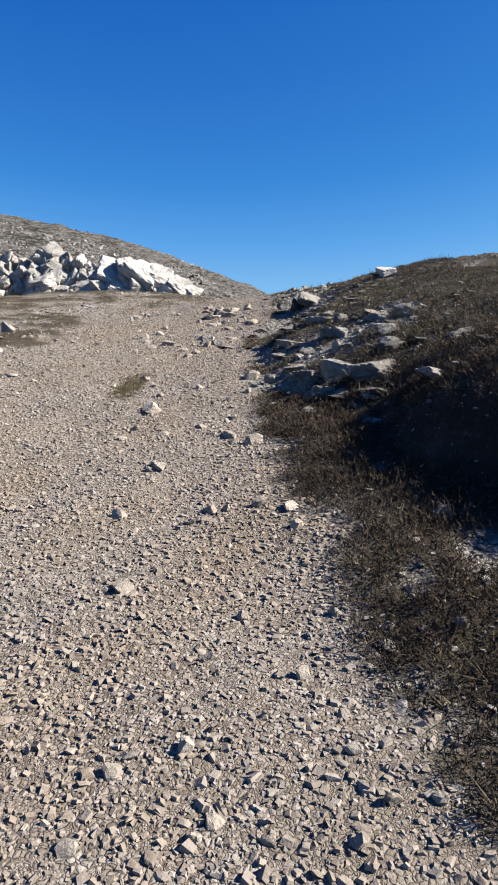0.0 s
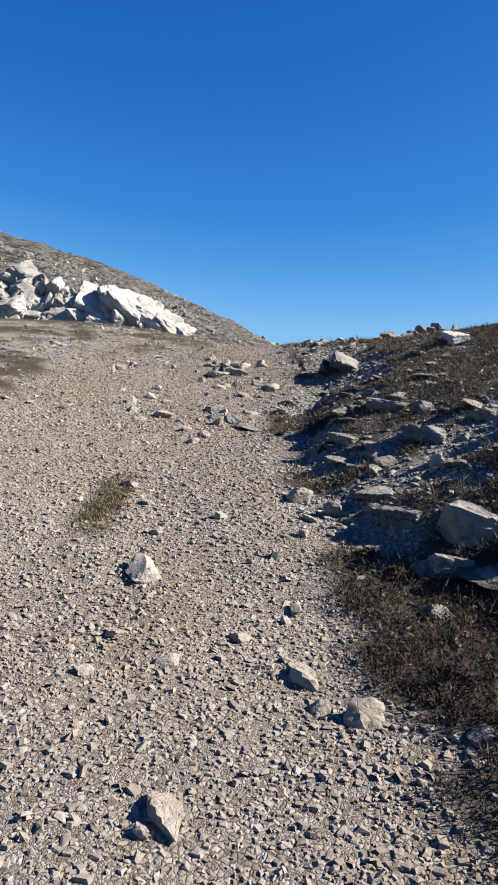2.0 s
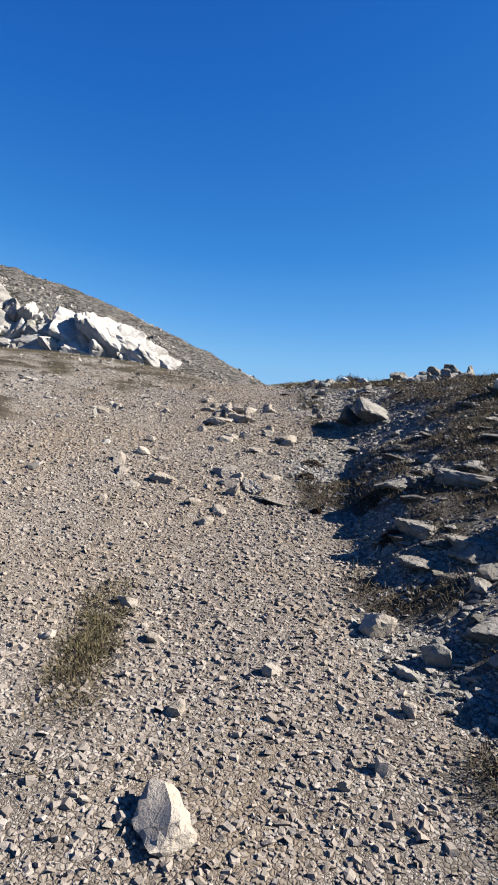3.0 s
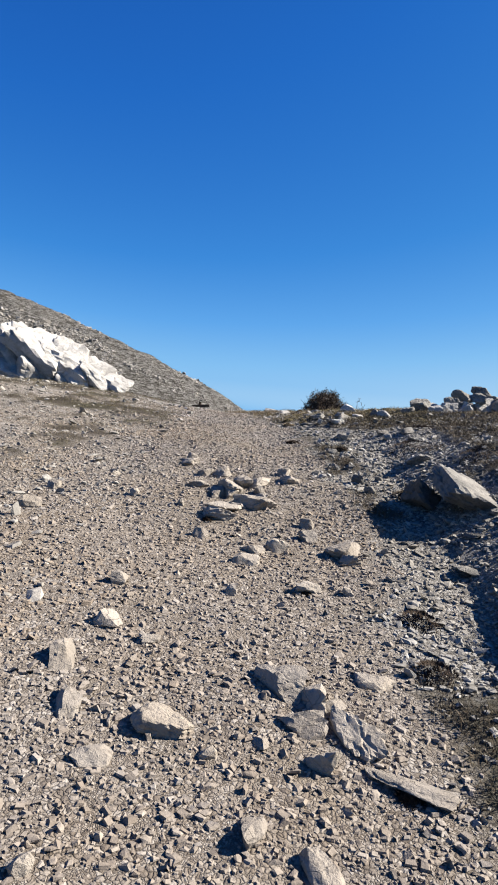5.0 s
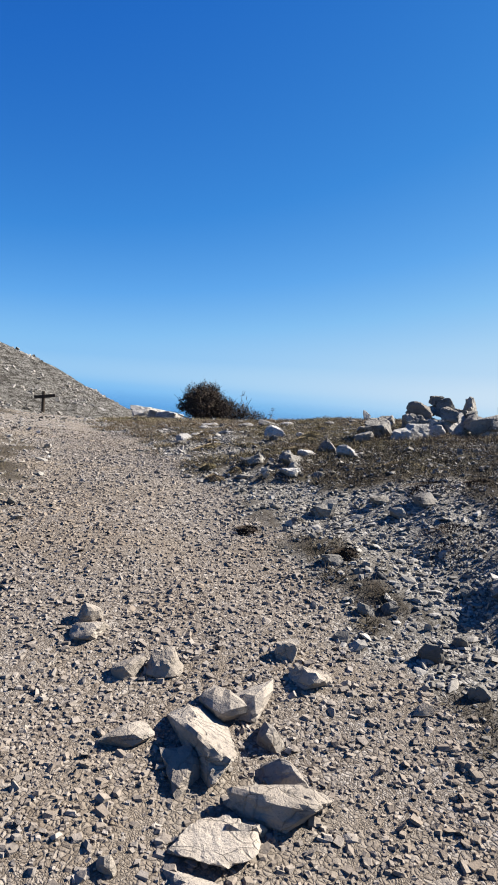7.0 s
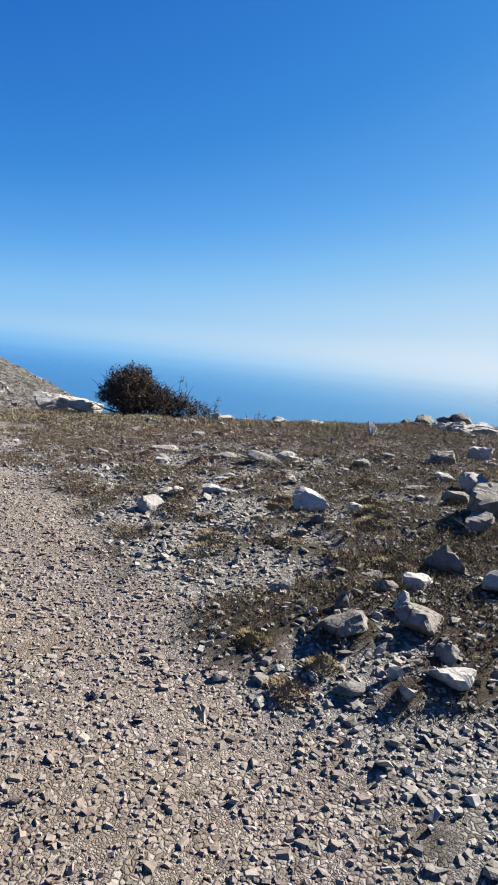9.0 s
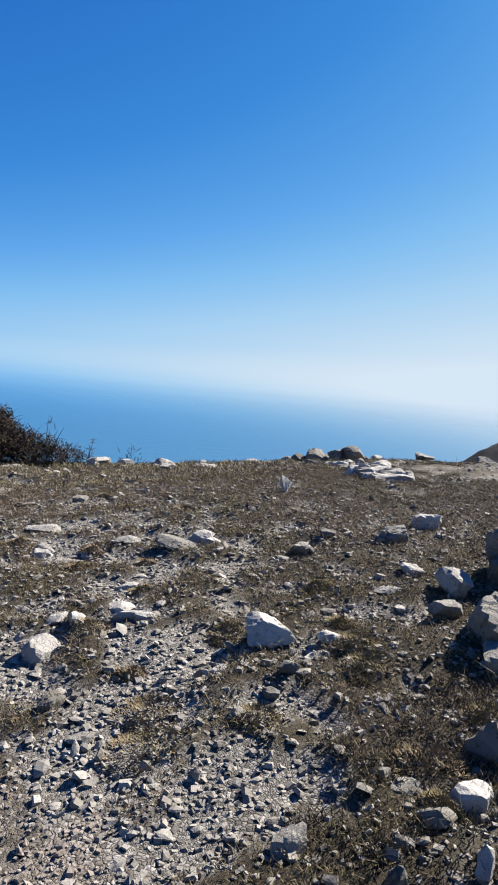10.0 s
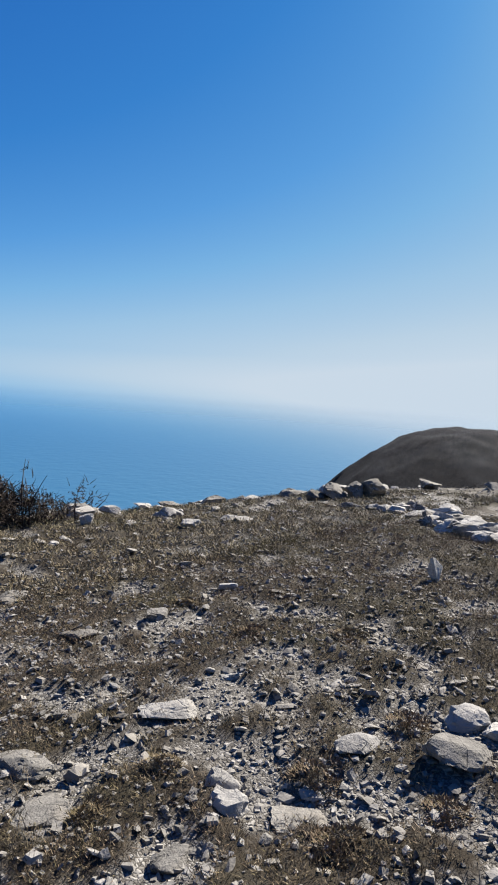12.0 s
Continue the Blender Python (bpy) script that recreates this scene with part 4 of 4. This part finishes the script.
boulder(0.63, 4.56, 0.11, 0.19, 0.05, 16)
boulder(1.47, 4.96, 0.11, 0.09, 0.04, -5)
boulder(1.13, 5.02, 0.14, 0.11, 0.09, 2)
boulder(0.99, 5.07, 0.08, 0.07, 0.04, 12)
boulder(0.83, 5.58, 0.05, 0.04, 0.04, -6)
boulder(1.43, 5.68, 0.14, 0.11, 0.06, -3)
boulder(1.40, 6.00, 0.15, 0.12, 0.08, -3)
boulder(0.73, 6.14, 0.07, 0.05, 0.06, -2)
boulder(0.83, 6.44, 0.06, 0.05, 0.05, -11)
boulder(0.37, 6.57, 0.08, 0.07, 0.05, 1)
boulder(0.86, 6.69, 0.13, 0.11, 0.04, -10)
boulder(0.98, 6.78, 0.14, 0.11, 0.11, -6)
boulder(1.00, 6.86, 0.09, 0.07, 0.07, 3)
boulder(0.76, 6.96, 0.16, 0.13, 0.11, 6)
boulder(-0.28, 6.97, 0.10, 0.08, 0.05, 14)
boulder(1.19, 7.15, 0.11, 0.09, 0.07, -15)
boulder(1.27, 7.25, 0.18, 0.14, 0.09, -0)
boulder(1.75, 7.36, 0.11, 0.09, 0.05, -6)
boulder(0.99, 7.75, 0.25, 0.20, 0.08, -9)
boulder(1.54, 8.00, 0.19, 0.15, 0.10, -3)
boulder(-0.80, 8.13, 0.07, 0.05, 0.06, 17)
boulder(1.00, 8.36, 0.14, 0.11, 0.08, -8)
boulder(-0.41, 8.59, 0.07, 0.06, 0.04, 1)
boulder(-0.26, 8.64, 0.07, 0.06, 0.03, -3)
boulder(0.88, 8.70, 0.13, 0.10, 0.05, -3)
boulder(-2.74, 8.76, 0.22, 0.17, 0.18, 30)
boulder(1.21, 8.83, 0.23, 0.19, 0.07, -10)
boulder(-0.69, 9.17, 0.09, 0.07, 0.04, 5)
boulder(-0.90, 9.58, 0.09, 0.07, 0.07, 10)
boulder(-0.41, 9.64, 0.08, 0.06, 0.06, -3)
boulder(0.13, 9.72, 0.06, 0.05, 0.05, -9)
boulder(-0.05, 9.74, 0.13, 0.11, 0.06, -6)
boulder(-0.35, 9.99, 0.16, 0.13, 0.07, -0)
boulder(0.19, 10.09, 0.13, 0.10, 0.07, -9)
boulder(-0.32, 10.16, 0.15, 0.12, 0.05, -18)
boulder(0.17, 10.21, 0.18, 0.21, 0.09, -32)
boulder(-0.19, 10.21, 0.14, 0.11, 0.08, -21)
boulder(-0.61, 10.30, 0.11, 0.09, 0.07, -7)
boulder(-0.02, 10.37, 0.13, 0.11, 0.08, -5)
boulder(-1.62, 10.45, 0.16, 0.12, 0.09, 18)
boulder(-0.02, 10.56, 0.10, 0.08, 0.07, -22)
boulder(-0.78, 10.73, 0.06, 0.05, 0.05, -3)
boulder(-1.09, 10.84, 0.07, 0.06, 0.06, 10)
boulder(-1.61, 10.88, 0.10, 0.08, 0.08, 16)
boulder(0.23, 11.16, 0.08, 0.07, 0.05, -30)
boulder(0.45, 11.21, 0.09, 0.07, 0.06, -34)
boulder(-1.33, 11.38, 0.08, 0.07, 0.04, 12)
boulder(0.42, 11.46, 0.15, 0.12, 0.08, -24)
boulder(0.56, 11.52, 0.07, 0.06, 0.05, -25)
boulder(0.10, 11.61, 0.07, 0.06, 0.04, -36)
boulder(0.89, 11.70, 0.22, 0.18, 0.09, -29)
boulder(0.37, 11.76, 0.08, 0.06, 0.05, -39)
boulder(-0.83, 11.77, 0.18, 0.15, 0.07, -1)
boulder(0.27, 11.78, 0.09, 0.07, 0.06, -37)
boulder(0.75, 11.81, 0.09, 0.07, 0.06, -26)
boulder(0.07, 11.85, 0.04, 0.03, 0.03, -31)
boulder(-0.84, 11.87, 0.11, 0.08, 0.08, 5)
boulder(0.28, 12.22, 0.13, 0.10, 0.05, -17)
boulder(0.82, 12.68, 0.11, 0.09, 0.07, -35)
boulder(0.98, 12.71, 0.17, 0.14, 0.08, -37)
boulder(0.28, 12.83, 0.08, 0.06, 0.04, -25)
boulder(0.46, 12.91, 0.16, 0.13, 0.13, -27)
boulder(0.81, 12.92, 0.13, 0.10, 0.07, -21)
boulder(0.21, 13.05, 0.08, 0.07, 0.04, -22)
boulder(0.65, 13.60, 0.13, 0.10, 0.09, -25)
boulder(0.28, 13.62, 0.08, 0.07, 0.05, -49)
boulder(0.46, 13.63, 0.20, 0.16, 0.09, -22)
boulder(0.30, 13.71, 0.07, 0.06, 0.05, -47)
boulder(0.50, 13.72, 0.11, 0.09, 0.08, -51)
boulder(0.15, 13.74, 0.16, 0.13, 0.05, -17)
boulder(-0.00, 13.93, 0.05, 0.04, 0.02, -34)
boulder(-0.19, 13.97, 0.08, 0.08, 0.04, -28)
boulder(0.43, 14.04, 0.06, 0.05, 0.05, -43)
boulder(1.04, 14.07, 0.22, 0.17, 0.12, -27)
boulder(0.24, 14.18, 0.04, 0.03, 0.04, -36)
boulder(0.46, 14.24, 0.07, 0.06, 0.04, -40)
boulder(0.60, 14.25, 0.13, 0.11, 0.06, -42)
boulder(0.47, 14.38, 0.07, 0.05, 0.03, -38)
boulder(0.41, 14.95, 0.07, 0.06, 0.06, -46)
boulder(0.58, 15.01, 0.09, 0.07, 0.05, -49)
boulder(0.71, 15.07, 0.10, 0.08, 0.07, -50)
boulder(-0.07, 15.17, 0.13, 0.11, 0.05, -28)
boulder(1.48, 15.23, 0.09, 0.08, 0.05, -42)
boulder(0.50, 15.24, 0.10, 0.08, 0.03, -42)
boulder(0.20, 15.27, 0.04, 0.03, 0.03, -34)
boulder(0.30, 15.31, 0.04, 0.03, 0.04, -36)
boulder(-0.09, 15.40, 0.13, 0.10, 0.08, -9)
boulder(1.56, 15.41, 0.17, 0.14, 0.06, -41)
boulder(1.20, 15.43, 0.09, 0.08, 0.03, -51)
boulder(1.98, 15.43, 0.09, 0.07, 0.07, -59)
boulder(1.16, 15.99, 0.07, 0.06, 0.04, -42)
boulder(2.08, 16.29, 0.10, 0.08, 0.04, -49)
boulder(3.44, 16.59, 0.17, 0.14, 0.06, -56)
boulder(0.35, 16.93, 0.06, 0.05, 0.05, -47)
boulder(0.51, 16.95, 0.24, 0.19, 0.07, -18)
boulder(1.53, 16.99, 0.10, 0.08, 0.03, -63)
boulder(1.13, 17.16, 0.05, 0.04, 0.04, -55)
boulder(1.87, 17.45, 0.09, 0.07, 0.03, -58)
boulder(-0.09, 17.52, 0.36, 0.29, 0.11, -10)
boulder(-0.02, 17.76, 0.29, 0.23, 0.13, -25)
boulder(0.22, 17.97, 0.07, 0.06, 0.06, -28)
boulder(0.57, 18.10, 0.06, 0.05, 0.03, -33)
boulder(2.15, 18.10, 0.08, 0.07, 0.05, -53)
boulder(1.91, 18.42, 0.11, 0.08, 0.04, -47)
boulder(0.70, 18.64, 0.22, 0.18, 0.07, -30)
boulder(1.97, 19.40, 0.20, 0.16, 0.06, -39)
boulder(0.75, 19.50, 0.30, 0.24, 0.09, -14)
boulder(4.51, 20.71, 0.25, 0.20, 0.08, -48)
boulder(2.67, 21.16, 0.17, 0.14, 0.08, -34)
boulder(5.08, 21.53, 0.29, 0.23, 0.09, -46)
boulder(2.43, 21.66, 0.18, 0.14, 0.07, -30)


# ---- rocks that stand out, one by one ----
def stone(kind, x, y, length, width, height, heading, sunk, tilt=0):
    """A rock whose long side points that many degrees from the x axis."""
    mat, label, group = {
        "trail": (WARM_ROCK, "dusty beige limestone rock bedded in the trail gravel", "bedded trail rocks"),
        "bank": (GREY_ROCK, "grey fissured limestone rock among scree and heath", "scree rocks"),
        "ledge": (GREY_ROCK, "grey squared limestone ledge block set in the bank", "bank ledges"),
        "turf": (GREY_ROCK, "grey weathered limestone rock lying in short turf", "turf rocks"),
        "white": (WHITE_ROCK, "white limestone rock lying among dry turf and chips", "white rocks"),
    }[kind]
    return rock_at("rock", x, y, length, width, height, mat, label, heading, tilt, sunk, group=group, blocky={"ledge": 0.2, "white": 0.36, "turf": 0.36}.get(kind, 0.0))


stone("trail", -0.49, 11.12, 0.36, 0.17, 0.15, 97, 0.45, 8)
stone("trail", -0.57, 11.02, 0.18, 0.11, 0.11, 100, 0.50)
stone("trail", -0.42, 11.27, 0.20, 0.13, 0.13, 110, 0.45)
stone("trail", -0.33, 11.30, 0.20, 0.14, 0.12, 60, 0.50)
stone("trail", -0.33, 10.87, 0.28, 0.15, 0.13, -22, 0.43, 6)
stone("trail", -0.30, 10.99, 0.20, 0.10, 0.10, -35, 0.47)
stone("trail", -0.29, 11.12, 0.11, 0.10, 0.10, 80, 0.45)
stone("trail", -0.57, 10.62, 0.31, 0.15, 0.11, -33, 0.47, 9)
stone("trail", -0.52, 10.77, 0.22, 0.17, 0.08, -20, 0.55)
stone("trail", -0.44, 10.81, 0.12, 0.10, 0.08, 50, 0.47)
stone("trail", -0.74, 11.16, 0.20, 0.12, 0.09, 15, 0.50)
stone("trail", -0.70, 11.53, 0.13, 0.10, 0.09, 20, 0.45)
stone("trail", -0.57, 11.51, 0.15, 0.11, 0.12, -15, 0.43)
stone("trail", -0.13, 11.52, 0.12, 0.10, 0.10, 30, 0.45)
stone("trail", -0.10, 11.35, 0.15, 0.12, 0.09, 0, 0.45)
stone("trail", -0.19, 8.95, 0.24, 0.13, 0.13, -42, 0.47, 8)
stone("trail", -0.08, 8.86, 0.16, 0.11, 0.11, -60, 0.47, 8)
stone("trail", -0.12, 8.75, 0.17, 0.12, 0.10, -25, 0.47)
stone("trail", 0.04, 8.72, 0.27, 0.14, 0.12, 105, 0.43, 6)
stone("trail", -0.08, 8.60, 0.15, 0.11, 0.11, 120, 0.43)
stone("trail", -0.03, 8.84, 0.12, 0.09, 0.07, 40, 0.50)
stone("trail", -0.57, 8.69, 0.21, 0.13, 0.10, -18, 0.45)
stone("trail", -0.86, 9.27, 0.16, 0.13, 0.09, 20, 0.47)
stone("trail", 0.16, 9.02, 0.17, 0.14, 0.06, 10, 0.55)
stone("trail", 0.18, 8.53, 0.27, 0.12, 0.05, -32, 0.55)
stone("trail", -0.96, 8.98, 0.20, 0.10, 0.12, 100, 0.47)
stone("trail", -0.88, 8.74, 0.16, 0.12, 0.09, 70, 0.50)
stone("trail", -0.27, 8.30, 0.13, 0.07, 0.08, 85, 0.47)
stone("trail", -0.10, 8.20, 0.15, 0.08, 0.08, 110, 0.47)
stone("trail", -0.74, 8.54, 0.13, 0.11, 0.06, 10, 0.55)
stone("trail", -0.14, 8.00, 0.12, 0.09, 0.07, 40, 0.47)
stone("trail", 0.16, 5.84, 0.20, 0.15, 0.12, 120, 0.43, 10)
stone("trail", 0.45, 5.20, 0.10, 0.07, 0.05, 10, 0.43)
stone("trail", 0.67, 5.42, 0.09, 0.07, 0.05, -20, 0.45)
stone("trail", 0.86, 5.67, 0.09, 0.06, 0.05, 80, 0.43)
stone("trail", 0.94, 5.22, 0.13, 0.09, 0.07, -25, 0.43)
stone("trail", 0.09, 6.29, 0.08, 0.06, 0.06, 80, 0.41)
stone("trail", -0.09, 6.72, 0.07, 0.06, 0.05, 0, 0.41)
stone("trail", -0.49, 6.62, 0.08, 0.06, 0.05, 0, 0.41)
stone("trail", 0.20, 5.09, 0.07, 0.05, 0.05, 20, 0.43)
stone("trail", 0.22, 5.33, 0.09, 0.06, 0.05, 30, 0.45)
stone("white", 0.79, 15.31, 0.22, 0.15, 0.13, -42, 0.24, 5)
stone("white", 0.90, 15.12, 0.13, 0.10, 0.05, -30, 0.45)
stone("white", 1.00, 15.17, 0.12, 0.08, 0.05, -60, 0.45)
stone("white", 0.00, 15.83, 0.16, 0.12, 0.12, 40, 0.32, 10)
stone("white", 0.42, 16.04, 0.16, 0.11, 0.06, -55, 0.42, 8)
stone("white", 0.44, 15.88, 0.22, 0.14, 0.08, -40, 0.42, 8)
stone("white", 0.14, 16.08, 0.13, 0.10, 0.06, 0, 0.45)
stone("white", 0.20, 15.98, 0.10, 0.08, 0.05, 60, 0.45)
stone("turf", 1.09, 16.71, 0.29, 0.18, 0.10, -28, 0.36, 7)
stone("white", 1.33, 16.70, 0.14, 0.10, 0.06, -60, 0.40)
stone("white", 0.88, 17.00, 0.18, 0.11, 0.06, -38, 0.42)
stone("white", 0.56, 17.70, 0.24, 0.17, 0.06, -35, 0.45)
stone("white", 0.42, 17.23, 0.15, 0.11, 0.07, -20, 0.40)
stone("white", 0.36, 17.12, 0.14, 0.12, 0.08, -60, 0.40)
stone("turf", 1.15, 18.60, 0.13, 0.10, 0.08, -30, 0.38)
stone("white", 1.79, 18.75, 0.13, 0.10, 0.06, -30, 0.38)
stone("white", 0.98, 17.77, 0.13, 0.08, 0.04, -40, 0.45)
stone("turf", 0.10, 17.05, 0.13, 0.10, 0.05, -10, 0.42)
stone("white", 0.58, 16.31, 0.12, 0.09, 0.05, -40, 0.42)
stone("turf", 2.19, 15.99, 0.22, 0.17, 0.14, -35, 0.28)
stone("turf", 1.63, 16.18, 0.14, 0.10, 0.08, -25, 0.32)
stone("white", 2.68, 16.16, 0.20, 0.14, 0.15, -35, 0.30)
stone("white", 1.85, 15.50, 0.15, 0.12, 0.08, -30, 0.38)
stone("white", 1.33, 16.83, 0.20, 0.13, 0.08, -28, 0.42)
stone("turf", 1.95, 16.32, 0.10, 0.08, 0.06, -30, 0.38)
stone("bank", 0.99, 14.36, 0.20, 0.16, 0.17, -50, 0.30, 8)
stone("white", 0.76, 14.27, 0.16, 0.10, 0.10, -25, 0.30)
stone("bank", 0.27, 14.02, 0.19, 0.15, 0.12, -40, 0.42)
stone("bank", 0.56, 13.93, 0.22, 0.18, 0.15, -30, 0.36)
stone("bank", 0.34, 14.16, 0.06, 0.05, 0.08, 0, 0.30)
stone("white", 0.55, 14.06, 0.07, 0.05, 0.09, 0, 0.30)
stone("bank", 0.21, 14.40, 0.10, 0.09, 0.10, 30, 0.36)
stone("bank", 0.63, 14.40, 0.13, 0.09, 0.05, -20, 0.42)
stone("ledge", 1.62, 6.20, 0.38, 0.30, 0.22, -16, 0.46, 7)
stone("ledge", 1.94, 5.98, 0.34, 0.30, 0.18, -20, 0.46, 7)
stone("ledge", 1.50, 6.00, 0.22, 0.16, 0.11, 5, 0.40)
stone("ledge", 1.32, 6.50, 0.24, 0.20, 0.10, -25, 0.44)
stone("ledge", 1.20, 6.85, 0.26, 0.20, 0.09, -15, 0.44)
stone("ledge", 1.30, 8.20, 0.34, 0.22, 0.10, -20, 0.44)
stone("white", 1.54, 7.07, 0.10, 0.08, 0.10, 20, 0.30)
stone("bank", 2.20, 7.28, 0.34, 0.24, 0.18, -10, 0.35)
stone("bank", 1.98, 6.71, 0.22, 0.16, 0.12, -30, 0.35)
stone("white", 2.00, 10.10, 0.27, 0.20, 0.17, 10, 0.32)
stone("ledge", 1.50, 7.50, 0.32, 0.25, 0.12, -20, 0.44)
stone("ledge", 1.20, 7.55, 0.22, 0.16, 0.07, -12, 0.44)
